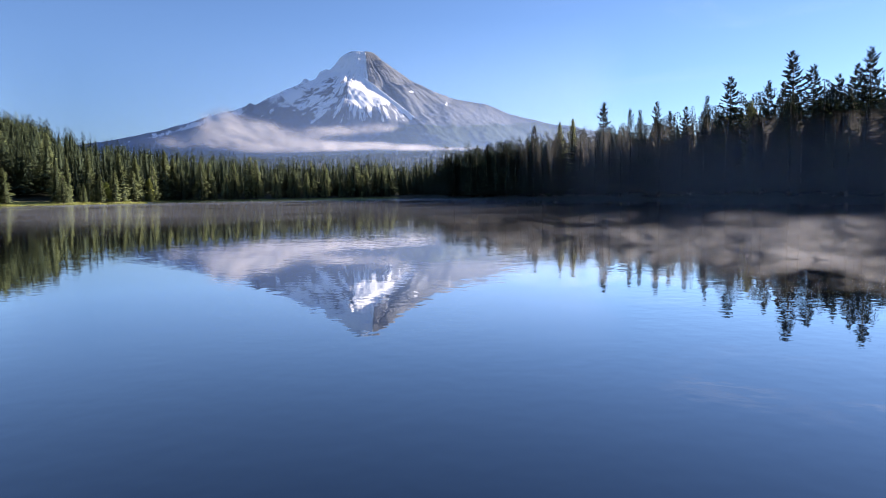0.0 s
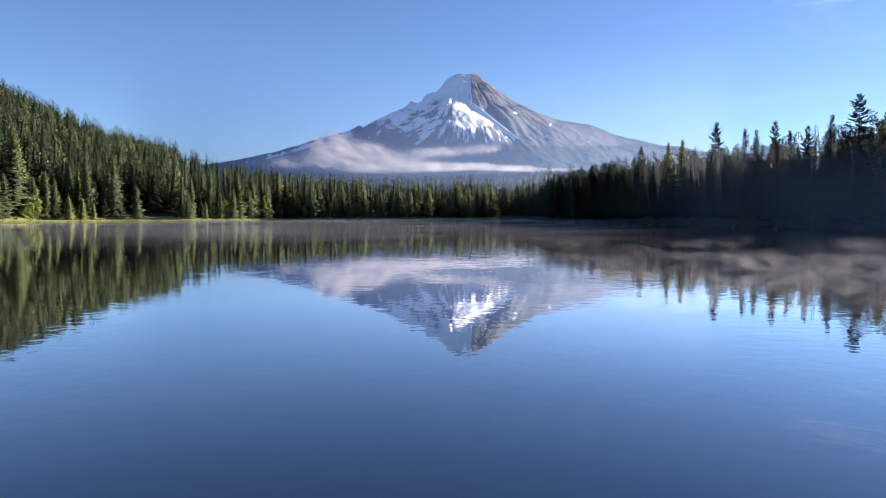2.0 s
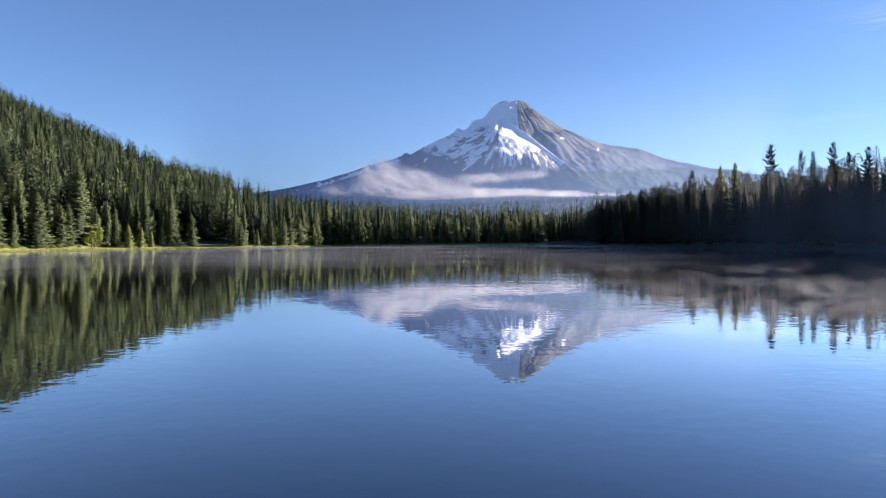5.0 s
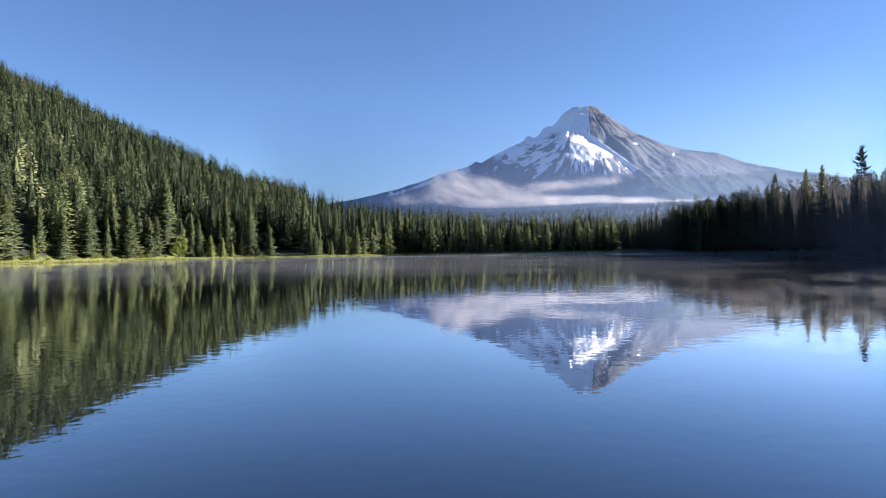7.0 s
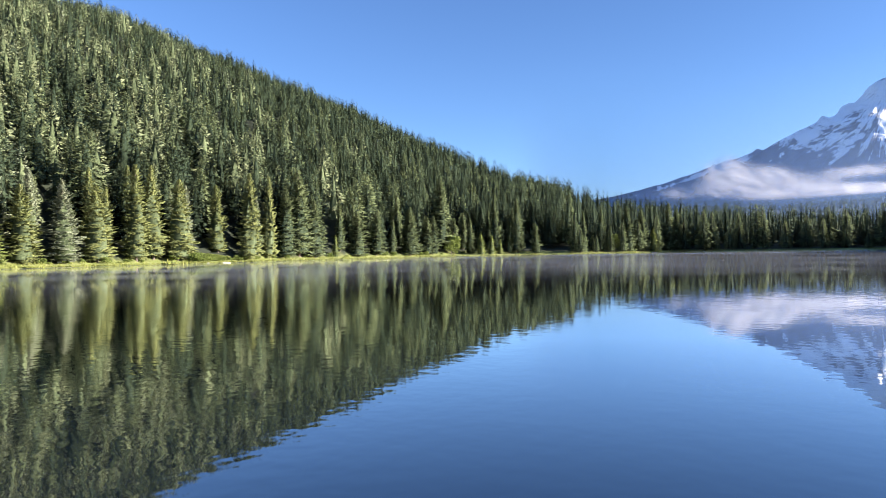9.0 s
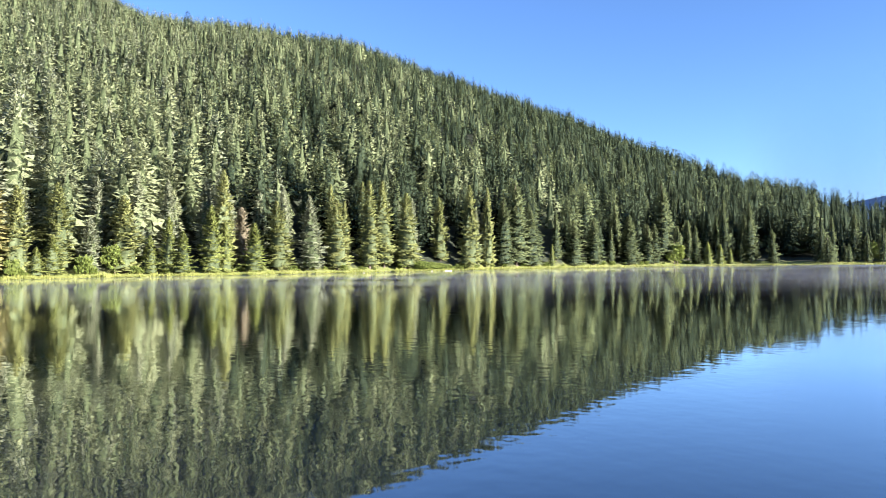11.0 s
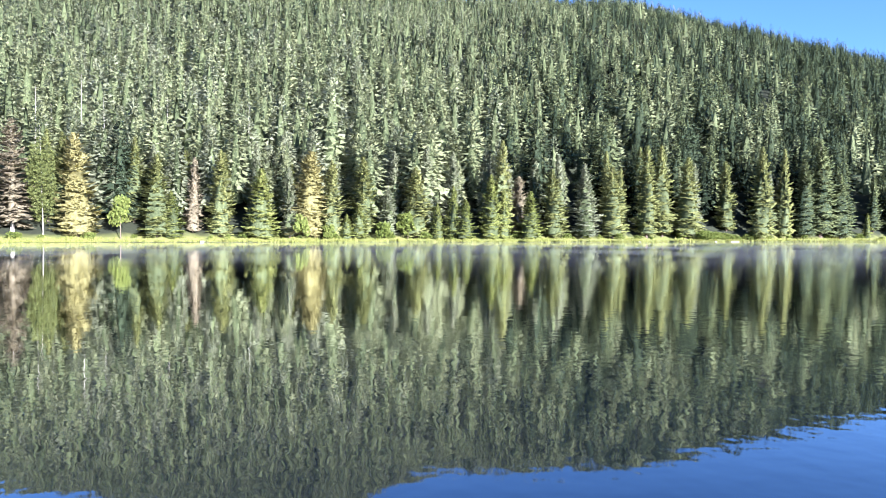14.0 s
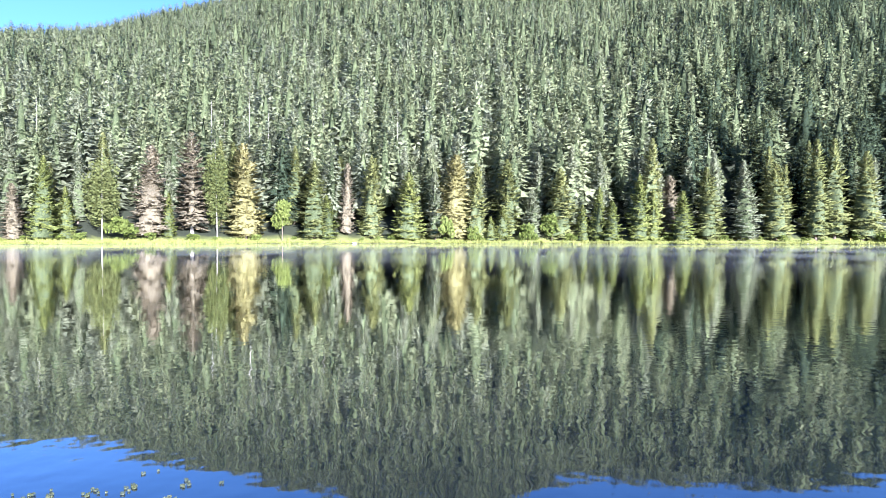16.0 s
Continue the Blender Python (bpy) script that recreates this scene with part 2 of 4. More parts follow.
def value_noise(x, y, seed=0.0):
    i, j = np.floor(x), np.floor(y)
    u, v = x - i, y - j
    u, v = u * u * (3 - 2 * u), v * v * (3 - 2 * v)
    a = hash01(i, j, seed) * (1 - u) + hash01(i + 1, j, seed) * u
    b = hash01(i, j + 1, seed) * (1 - u) + hash01(i + 1, j + 1, seed) * u
    return a * (1 - v) + b * v


def fbm(x, y, octaves=4, seed=0.0):
    total, amp, norm = 0.0, 1.0, 0.0
    for k in range(octaves):
        total, norm = total + amp * value_noise(x * 2 ** k, y * 2 ** k, seed + k), norm + amp
        amp *= 0.5
    return total / norm


def smooth01(u):
    u = np.clip(u, 0, 1)
    return u * u * (3 - 2 * u)


def part(name, me, parent, label=""):
    ob = new(name, me)
    ob.parent = parent
    return tagged(ob, label)


# ---- the lie of the land: bearings are degrees to the left of ahead, distances are from the camera's bank ----
SHORE = [(-60, 100), (-40, 135), (-32, 150), (-23, 172), (-15, 205), (-5.5, 275), (0, 330), (2.2, 420), (3.6, 460), (4.4, 405), (9, 405), (14, 410),
         (18, 425), (22, 440), (25, 400), (30, 375), (36, 360), (40, 345), (45, 322), (50, 285), (58, 252), (67, 222), (75, 207), (87, 198), (95, 194),
         (103, 194), (112, 192), (127, 195), (133, 190), (142, 40), (150, 4)]
CREST = [(-60, 6.3, 240), (-32, 6.2, 240), (-25, 6.0, 250), (-21, 5.6, 270), (-16, 5.0, 300), (-10, 4.4, 340), (-6, 3.8, 400), (-2, 3.1, 480), (3, 2.6, 620),
         (9, 2.5, 640), (14, 2.8, 640), (17, 3.4, 620), (24, 4.2, 600), (28, 4.9, 620), (31.5, 5.8, 650), (36.5, 7.3, 680), (42, 9.7, 720), (48, 12.0, 760), (54, 13.8, 790),
         (61, 16.2, 800), (67, 17.8, 800), (74, 18.3, 800), (80, 18.1, 820), (83, 18.3, 840), (85.5, 19.2, 890), (88, 20.0, 950), (92, 20.5, 990), (100, 20.2, 1000), (108, 18.5, 980), (115, 16.3, 950),
         (121, 14.6, 920), (127, 13.4, 860), (140, 12, 860), (160, 8, 600), (299, 9, 220)]
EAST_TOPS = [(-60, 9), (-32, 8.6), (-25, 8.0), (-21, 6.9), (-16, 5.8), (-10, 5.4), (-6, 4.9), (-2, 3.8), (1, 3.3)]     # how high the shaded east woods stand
FAR = [(-60, 3.7), (-10, 3.7), (0, 3.5), (3, 3.4), (8, 3.25), (15, 3.0), (27, 3.4), (60, 5), (299, 5)]


def table(rows, col, bearing):
    a = np.array([r[0] for r in rows])
    return np.interp(bearing, a, np.array([r[col] for r in rows]))


def polar(x, y):
    d = np.hypot(x, y)
    b = np.degrees(np.arctan2(-x, y))
    return d, np.where(b < -60, b + 360, b)


def shore_at(b):
    """Distance of the far shore along a bearing."""
    s = (table(SHORE, 1, b - 1.0) + 2 * table(SHORE, 1, b) + table(SHORE, 1, b + 1.0)) / 4
    s = np.where(b > 150, 4, s)
    return s + np.where(s > 60, (fbm(b * 1.1, b * 0 + 3.3, 3, 5) - 0.5) * 9, 0)


def height_at(x, y):
    d, b = polar(np.asarray(x, float), np.asarray(y, float))
    trees = np.interp(b, [28, 37, 60], [26.0, 25.0, 21.0])                # how tall the woods stand on the crest
    s0 = shore_at(b)
    s = d - s0
    meadow = 9 + 16 * np.exp(-((b - 36) / 7) ** 2) + 5 * fbm(b * 0.8, b * 0 + 1.0, 2, 9)
    crest_d = table(CREST, 2, b)
    crest_z = crest_d * np.tan(np.radians(table(CREST, 1, b))) + EYE - trees
    u = np.clip((s - meadow) / (crest_d - s0 - meadow), 0, 1)
    hill = crest_z * u * (1.2 - 0.2 * u ** 4)
    rough = (fbm(x / 60.0, y / 60.0, 3, 2) - 0.5) * 14 * smooth01(u * 3) * smooth01((1.05 - u) * 4) * np.clip(crest_z / 100, 0.1, 1)
    bank = 0.12 + 0.9 * smooth01(s / np.maximum(meadow, 1)) - 0.12 * (s < 0)
    beyond = crest_z * (1 - 0.45 * smooth01((d - crest_d) / 350))
    far_z = 2500 * np.tan(np.radians(table(FAR, 1, b))) - 12
    w = smooth01((d - 1000) / 1500)
    land = np.where(d > crest_d, beyond * (1 - w) + far_z * w, hill + rough) + bank
    bed = np.maximum(s * 0.09, -2.5)
    z = np.where(s > 0, land * 1.0, bed)
    near = 1.0 * smooth01((3.6 - d) / 2.6) - 0.25 * (d > 3.3)
    return np.where(d < 3.6, np.maximum(near, np.where(b > 145, 1.0, -9)), z), s, meadow


def build_ground():
    b = np.concatenate([np.arange(-60, 140, 0.5), np.arange(140, 300, 4.0)])
    r = np.concatenate([[0.02, 1.0, 1.8, 2.4, 3.0, 3.4, 4.0, 6, 12, 40, 90], np.arange(130, 470, 2.5), np.geomspace(475, 4800, 75)])
    B, Rr = np.meshgrid(b, r, indexing="ij")
    x, y = -np.sin(np.radians(B)) * Rr, np.cos(np.radians(B)) * Rr
    z, s, meadow = height_at(x, y)
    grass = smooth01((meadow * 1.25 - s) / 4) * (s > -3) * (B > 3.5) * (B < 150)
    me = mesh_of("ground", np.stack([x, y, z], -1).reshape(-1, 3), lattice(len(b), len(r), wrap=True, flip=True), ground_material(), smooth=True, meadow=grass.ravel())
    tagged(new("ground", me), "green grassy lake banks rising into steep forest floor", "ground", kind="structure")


build_ground()


def build_water():
    b, r = np.arange(0, 360, 4.0), np.array([0.0, 5, 20, 60, 150, 300, 480])
    B, Rr = np.meshgrid(b, r, indexing="ij")
    v = np.stack([-np.sin(np.radians(B)) * Rr, np.cos(np.radians(B)) * Rr, B * 0], -1).reshape(-1, 3)
    tagged(new("water", mesh_of("water", v, lattice(len(b), len(r), wrap=True, flip=True), water_material(), smooth=True)),
           "calm blue mountain lake mirroring forest and volcano", "lake", kind="structure")


build_water()

# ---- the volcano ----
PEAK_BEARING, PEAK_FAR = 6.5, 4300.0
LEFT_SIDE = [(0, 876), (76, 878), (105, 864), (143, 835), (175, 792), (230, 738), (300, 704), (340, 694), (420, 668), (488, 642), (663, 557), (700, 553), (830, 522), (1198, 424), (1560, 345), (2300, 240)]
RIGHT_SIDE = [(0, 876), (72, 877), (100, 856), (135, 818), (343, 682), (557, 603), (600, 596), (772, 563), (917, 503), (1220, 437), (1700, 360), (2300, 280)]


def build_mountain():
    a = np.radians(np.concatenate([np.arange(0, 180, 3.0), np.arange(180, 360, 0.6)]))
    r = np.concatenate([np.linspace(0, 1000, 200), np.linspace(1008, 2200, 70)])
    A, Rr = np.meshgrid(a, r, indexing="ij")
    side = 0.5 + 0.5 * np.sin(np.clip(np.cos(A) * 2.2, -1.57, 1.57))   # 1: right, 0: left
    left = np.interp(Rr, [q[0] for q in LEFT_SIDE], [q[1] for q in LEFT_SIDE])
    right = np.interp(Rr, [q[0] for q in RIGHT_SIDE], [q[1] for q in RIGHT_SIDE])
    z = right * side + left * (1 - side)
    facing = np.clip(-np.sin(A), 0, 1) ** 0.7
    z -= facing * (Rr * 0.32 * smooth01((Rr - 150) / 700))
    warp = A + 0.25 * (fbm(Rr / 220, A * 2, 3, 3) - 0.5)
    ribs = fbm(warp * 9, Rr / 900 + 4, 4, 11) - 0.5
    lumps = fbm(np.cos(A) * Rr / 120 + 50, np.sin(A) * Rr / 120 + 50, 5, 21) - 0.5
    edge = 1 - 0.75 * np.abs(np.cos(A)) ** 8
    z += (ribs * 34 * smooth01(Rr / 420) + lumps * 46 * smooth01(Rr / 250)) * edge + lumps * 8
    X, Y = np.cos(A) * Rr, np.sin(A) * Rr
    for at, high, wide in ((-356, 26, 22), (-258, 34, 24), (-225, 26, 18), (-690, 16, 22)):      # crags along the skyline
        z += high * np.exp(-((X - at) / wide) ** 2 - (Y / 70) ** 2)
    # the open crater below the top, with its dark wall on the right
    z -= 10 * np.exp(-(((Rr - 150) / 90) ** 2)) * np.exp(-(((A - radians(262)) / 0.5) ** 2))
    cx, cy = -math.sin(radians(PEAK_BEARING)) * PEAK_FAR, math.cos(radians(PEAK_BEARING)) * PEAK_FAR
    t = radians(PEAK_BEARING)
    x, y = cx + X * math.cos(t) - Y * math.sin(t), cy + X * math.sin(t) + Y * math.cos(t)
    front = smooth01((-Y - 20) / 60)
    rise = np.degrees(np.arctan2(z, np.hypot(x, y)))
    across = X / 75.0 * PEAK_FAR / (PEAK_FAR + Y)              # degrees to the right of the peak
    ridge = 0.45 + (9.2 - rise) * 1.27                          # the sharp ridge that parts the snowfield from the bare right side
    spine = -0.9 - (9.3 - rise) * 0.2                          # the back of the broad snowy buttress
    buttress = np.where(across < spine, smooth01((across - spine + 4) / 4), np.clip((ridge - across) / (ridge - spine), 0, 1))
    level = smooth01((10.2 - rise) / 1.4) * smooth01((rise - 4.6) / 1.5) * front
    z += level * (np.minimum(36 * np.maximum(ridge - spine - 1.0, 0.0), 105) * buttress + 16 * np.exp(-((across - ridge) / 0.16) ** 2))
    seen = np.degrees(np.arctan2(z, np.hypot(x, y)))            # height as a slope from the lake
    lie = np.interp(seen, [3.5, 5.0, 5.8, 6.4, 7.2, 8.2, 9.2, 9.8, 10.6, 11.6], [0.05, 0.15, 0.28, 0.38, 0.43, 0.47, 0.53, 0.6, 0.64, 0.62])
    lie -= 0.33 * smooth01((across - ridge + 0.05) / 0.25) * smooth01((9.6 - seen) / 0.4)
    lie -= 0.42 * smooth01((across - 0.15 - 0.1 * (11.3 - seen)) / 0.3) * smooth01((seen - 9.0) / 0.4)
    field = smooth01((across - spine) / 0.7) * smooth01((ridge - across + 0.1) / 0.2)
    lie += field * (0.24 * smooth01((seen - 7.3) / 1.0) + 0.08 * smooth01((seen - 5.6) / 0.8)) * smooth01((10 - seen) / 0.5)
    lie += 0.3 * np.exp(-((across - ridge + 0.12) / 0.22) ** 2) * smooth01((seen - 6.2) / 0.4) * smooth01((9.4 - seen) / 0.3)
    lie += 0.6 * np.exp(-((Y + 25) / 40) ** 2) * smooth01((X - 120) / 50) * smooth01((360 - X) / 60)        # the lit crest strip
    lie += 0.3 * np.exp(-((across - 7.0) / 0.4) ** 2 - ((seen - 7.5) / 0.45) ** 2) + 0.35 * np.exp(-((across - 4.2) / 0.8) ** 2 - ((seen - 8.5) / 0.16) ** 2)
    lie += 0.1 * np.exp(-((across + 4.5) / 2.0) ** 2 - ((seen - 7.4) / 0.8) ** 2) - 0.08 * smooth01((-across - 7) / 4)
    lie += 0.35 * smooth01((-across - 9) / 2) * np.exp(-((Y + 40) / 60) ** 2)                               # snow along the long shoulder
    wooded = smooth01((5.9 - seen + lumps - 1.9 * smooth01((4 - across) / 6)) / 0.3)
    me = mesh_of("mountain", np.stack([x, y, z], -1).reshape(-1, 3), lattice(len(a), len(r), wrap=True, flip=True), rock_snow_material(), smooth=True,
                 snow=lie.ravel(), wooded=np.clip(wooded, 0, 1).ravel())
    uv = me.uv_layers.new(name="slope")
    idx = np.empty(len(me.loops), np.int32)
    me.loops.foreach_get("vertex_index", idx)
    fall = np.maximum(11.9 - seen, 0.05)
    fan = np.arctan2(across - 3.2 * smooth01((0.3 - across) / 3.0), fall)
    flat = np.stack([fan.ravel() * 1.5, (np.hypot(across, fall) * 0.075).ravel()], -1)[idx]
    uv.data.foreach_set("uv", flat.astype(np.float32).ravel())
    tagged(new("mountain", me), "snow-streaked grey volcano with a blunt summit", "mountain", kind="structure")


build_mountain()


def vapour_sheet(name, label, verts, tris, thick, mat):
    tris = tris[(thick[tris] > 0.004).any(axis=1)]
    used = np.unique(tris)
    back = np.zeros(len(verts), np.int64)
    back[used] = np.arange(len(used))
    ob = new(name, mesh_of(name, verts[used], back[tris], mat, smooth=True, thick=thick[used]))
    return tagged(ob, label, "mist" if "mist" in name else "cloud", kind="stuff")


def arc_grid(b0, b1, nb, e0, e1, ne, dist, bulge=0.0, seed=0):
    """A sheet across bearings and heights (degrees) at a distance, lumpy in depth."""
    B, Ee = np.meshgrid(np.linspace(b0, b1, nb), np.linspace(e0, e1, ne), indexing="ij")
    d = dist + bulge * (fbm(B * 0.8, Ee * 1.5, 4, seed) - 0.5)
    v = np.stack([-np.sin(np.radians(B)) * d, np.cos(np.radians(B)) * d, np.tan(np.radians(Ee)) * d + EYE], -1).reshape(-1, 3)
    return B, Ee, v, lattice(nb, ne)


def build_cloud():
    mat = vapour_material("cloud_vapour", 0.0085, 0.62, 1.4, 0.74, stretch=(0.9, 0.9, 1.1), colour=(0.86, 0.82, 0.84), distortion=0.25, solid=1.0, detail=6.0, rough=0.5)
    # bearing, height above the lake in degrees, half widths of both, density
    puffs = [(17.6, 5.5, 2.2, 1.3, 0.85), (15.0, 5.2, 2.0, 0.9, 0.7), (19.5, 4.4, 2.5, 0.8, 0.5), (12.4, 4.6, 2.2, 0.8, 0.65), (23.0, 4.3, 2.6, 0.6, 0.32),
             (14.5, 3.9, 2.5, 0.55, 0.8), (10.5, 4.0, 2.6, 0.42, 0.95), (6.5, 4.05, 2.6, 0.36, 1.0), (2.8, 3.85, 2.0, 0.3, 0.85), (-0.8, 3.7, 2.0, 0.24, 0.6), (-3.8, 3.6, 1.8, 0.2, 0.4),
             (7.8, 5.3, 1.9, 0.6, 0.5), (4.6, 5.5, 1.6, 0.55, 0.52), (10.2, 5.3, 1.6, 0.5, 0.36)]
    for k in range(2):
        B, Ee, v, t = arc_grid(-9, 28, 150, 2.6, 8.4, 48, 3150 - 150 * k, 14, 31 + k)
        clear = np.ones_like(B)
        for b, e, wide, tall, dense in puffs:
            clear *= 1 - dense * np.exp(-((B - b) / wide) ** 2 - (np.where(Ee < e, 1.25, 1.0) * (Ee - e) / tall) ** 2)
        thick = (1 - clear) * smooth01((B + 8) / 3) * smooth01((27 - B) / 3)
        vapour_sheet("cloud", "white morning cloud bank lying across the volcano", v, t, thick.ravel(), mat)


build_cloud()


def build_cirrus():
    mat = vapour_material("cirrus_ice", 0.0016, 0.5, 0.85, 0.2, stretch=(0.35, 0.6, 2.4), colour=(0.95, 0.95, 0.97), distortion=0.9, detail=7.0, rough=0.6)
    B, Ee, v, t = arc_grid(-48, 2, 70, 5, 21, 40, 4300)
    drift = Ee - 11.5 - 0.16 * (-18 - B) * 0.6                 # two faint bands climbing away from the volcano
    thick = (np.exp(-((drift - 3.2) / 1.2) ** 2) + 0.8 * np.exp(-((drift + 1.2) / 1.5) ** 2)) * smooth01((B + 48) / 10) * smooth01((-4 - B) / 10)
    vapour_sheet("cirrus_cloud", "faint white cirrus streaks in the blue sky", v, t, thick.ravel(), mat)


build_cirrus()


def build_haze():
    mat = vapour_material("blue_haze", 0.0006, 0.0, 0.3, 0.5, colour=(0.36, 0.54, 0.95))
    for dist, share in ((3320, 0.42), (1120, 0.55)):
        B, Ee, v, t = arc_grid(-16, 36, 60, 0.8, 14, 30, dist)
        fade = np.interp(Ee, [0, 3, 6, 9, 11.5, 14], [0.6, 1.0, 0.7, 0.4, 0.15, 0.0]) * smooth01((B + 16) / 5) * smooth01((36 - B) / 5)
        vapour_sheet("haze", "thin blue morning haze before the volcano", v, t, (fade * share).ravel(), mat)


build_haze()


def build_mist():
    wisps = vapour_material("lake_mist", 0.17, 0.3, 0.85, 0.13, stretch=(0.6, 0.8, 1.0), colour=(0.84, 0.86, 0.95), distortion=0.5, detail=4.0, rough=0.5)
    for k, (dist, tall) in enumerate(((21, 0.6), (26, 0.8), (32, 0.95), (40, 1.1), (52, 1.2))):     # curling curtains off the shaded shore
        b, q = np.linspace(-46, 14, 160), np.linspace(0, 1, 12)
        B, Q = np.meshgrid(b, q, indexing="ij")
        d = dist * (1 + 0.22 * (fbm(B / 9, B * 0 + 2, 3, 70 + k) - 0.5)) + 2.2 * (fbm(B / 2, Q * 2, 3, 80 + k) - 0.5)
        v = np.stack([-np.sin(np.radians(B)) * d, np.cos(np.radians(B)) * d, -0.25 + Q * tall * (0.7 + 0.8 * fbm(B / 5, B * 0, 2, 90 + k))], -1).reshape(-1, 3)
        thick = np.sin(np.pi * Q) ** 1.3 * smooth01((11 - B) / 22) * smooth01((B + 46) / 5) * smooth01(0.2 + 1.3 * fbm(B / 6, B * 0 + 7, 2, 95 + k))
        vapour_sheet("mist", "white wisps of mist curling over the lake", v, lattice(len(b), len(q)), thick.ravel(), wisps)
    # added sheet that imitates lens glare, lifting the darks of the east woods
    dim = vapour_material("glare_veil", 0.02, 0.1, 0.7, 0.24, colour=(0.62, 0.64, 0.72))
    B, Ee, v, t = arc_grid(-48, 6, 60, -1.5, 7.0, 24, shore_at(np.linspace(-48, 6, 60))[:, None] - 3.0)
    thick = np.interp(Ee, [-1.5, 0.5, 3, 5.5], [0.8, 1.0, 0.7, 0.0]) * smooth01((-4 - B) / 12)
    vapour_sheet("mist", "faint added veil before the shaded woods, standing for lens glare", v, t, thick.ravel(), dim)
    veil = vapour_material("thin_lake_mist", 0.03, 0.25, 0.75, 0.15, stretch=(1, 1, 1), colour=(0.86, 0.89, 0.96))
    b, r = np.linspace(-14, 133, 140), np.geomspace(36, 430, 50)
    B, Rr = np.meshgrid(b, r, indexing="ij")
    v = np.stack([-np.sin(np.radians(B)) * Rr, np.cos(np.radians(B)) * Rr, 0.35 + 0.2 * fbm(B, Rr / 20, 2, 66)], -1).reshape(-1, 3)
    s = shore_at(B) - Rr
    thick = smooth01((B + 14) / 14) * smooth01((Rr - 40) / 80) * smooth01((s - 6) / 45)
    vapour_sheet("mist", "thin pale mist lying on the lake along the bank", v, lattice(len(b), len(r), flip=True), thick.ravel(), veil)


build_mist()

# ---- trees ----


def sprays(rng, root, a, length, drop, width):
    """Narrow hanging blades of needles, folded along the middle: two triangles each, as points and triangles."""
    n = len(a)
    ca, sa = np.cos(a), np.sin(a)
    out = np.stack([ca, sa, np.zeros(n)], -1)
    across = np.stack([-sa, ca, np.zeros(n)], -1)
    up = np.array([0, 0, 1.0])
    k = rng.uniform(0.3, 0.55, n)
    mid = root + out * (length * k)[:, None] - up * (drop * 0.4)[:, None]
    tip = root + out * length[:, None] - up * drop[:, None]
    hang = (width * rng.uniform(0.4, 1.2, n))[:, None]
    v = np.stack([root, mid + across * width[:, None] - up * hang, tip, mid - across * width[:, None] - up * hang], 1).reshape(-1, 3)
    i = np.arange(n)[:, None] * 4
    return v, np.concatenate([i + np.array([[0, 2, 1]]), i + np.array([[0, 3, 2]])])


CORE = 21                                                  # triangles of the core inside a crown


def cone_core(h0, h1, rad, power, sides=7):
    """The core round the trunk; many crowns give it a darker colour for inner shade."""
    a = np.arange(sides) * 2 * np.pi / sides
    ring = np.stack([np.cos(a), np.sin(a)], -1)
    low = np.concatenate([ring * rad, np.full((sides, 1), h0)], 1)
    top = np.array([[0.0, 0.0, h1]])
    hm = h0 + (h1 - h0) * 0.5
    mid = np.concatenate([ring * rad * 0.62 ** power, np.full((sides, 1), hm)], 1)
    i = np.arange(sides)
    j = (i + 1) % sides
    t = np.concatenate([np.stack([i, j, sides + j], -1), np.stack([sides + i, sides + j, np.full(sides, 2 * sides)], -1)])
    t = np.concatenate([t, np.stack([i, sides + j, sides + i], -1)])
    return np.concatenate([low, mid, top]), t


def bough_plan(rng, n, height, radius, base, ragged, power):
    """Heights, bearings and lengths of n boughs that shorten towards the leader."""
    q = (np.arange(n) + rng.uniform(0, 1, n)) / n
    q = 1 - (1 - q * 0.995) ** 1.25
    q = base + (1 - base) * q
    a = np.arange(n) * 2.4 + rng.normal(0, 0.5, n)
    reach = radius * np.clip((1 - q) * 1.06, 0, 1) ** power * np.minimum(1, 0.6 + q * 2.0)
    bulge = 1 + 0.22 * np.sin(q * rng.uniform(14, 30) + rng.uniform(0, 6)) * np.sin(a + rng.uniform(0, 6))
    length = reach * (1 - ragged + 2 * ragged * rng.uniform(0, 1, n)) * bulge + 0.007 * height
    return q, q * height, a, length


def hull_arrays(rng, height, radius, base, power, sides=7):
    """The close mass of needles of a crown, ragged from side to side and tier to tier."""
    q = base + (1 - base) * np.array([0.0, 0.4, 0.75])
    a = np.arange(sides) * 2 * np.pi / sides
    reach = radius * (1 - q)[:, None] ** power * rng.uniform(0.6, 1.0, (len(q), sides))
    z = np.repeat(q[:, None], sides, 1) * height + rng.uniform(-0.025, 0.025, (len(q), sides)) * height
    ring = np.stack([np.cos(a) * reach, np.sin(a) * reach, z], -1).reshape(-1, 3)
    v = np.concatenate([ring, [[0, 0, height * 0.985]]])
    t = []
    for k in range(len(q) - 1):
        for i in range(sides):
            p, j = k * sides + i, k * sides + (i + 1) % sides
            t += [(p, j, j + sides), (p, j + sides, p + sides)]
    k = (len(q) - 1) * sides
    t += [(k + i, k + (i + 1) % sides, len(ring)) for i in range(sides)]
    return v, np.array(t)


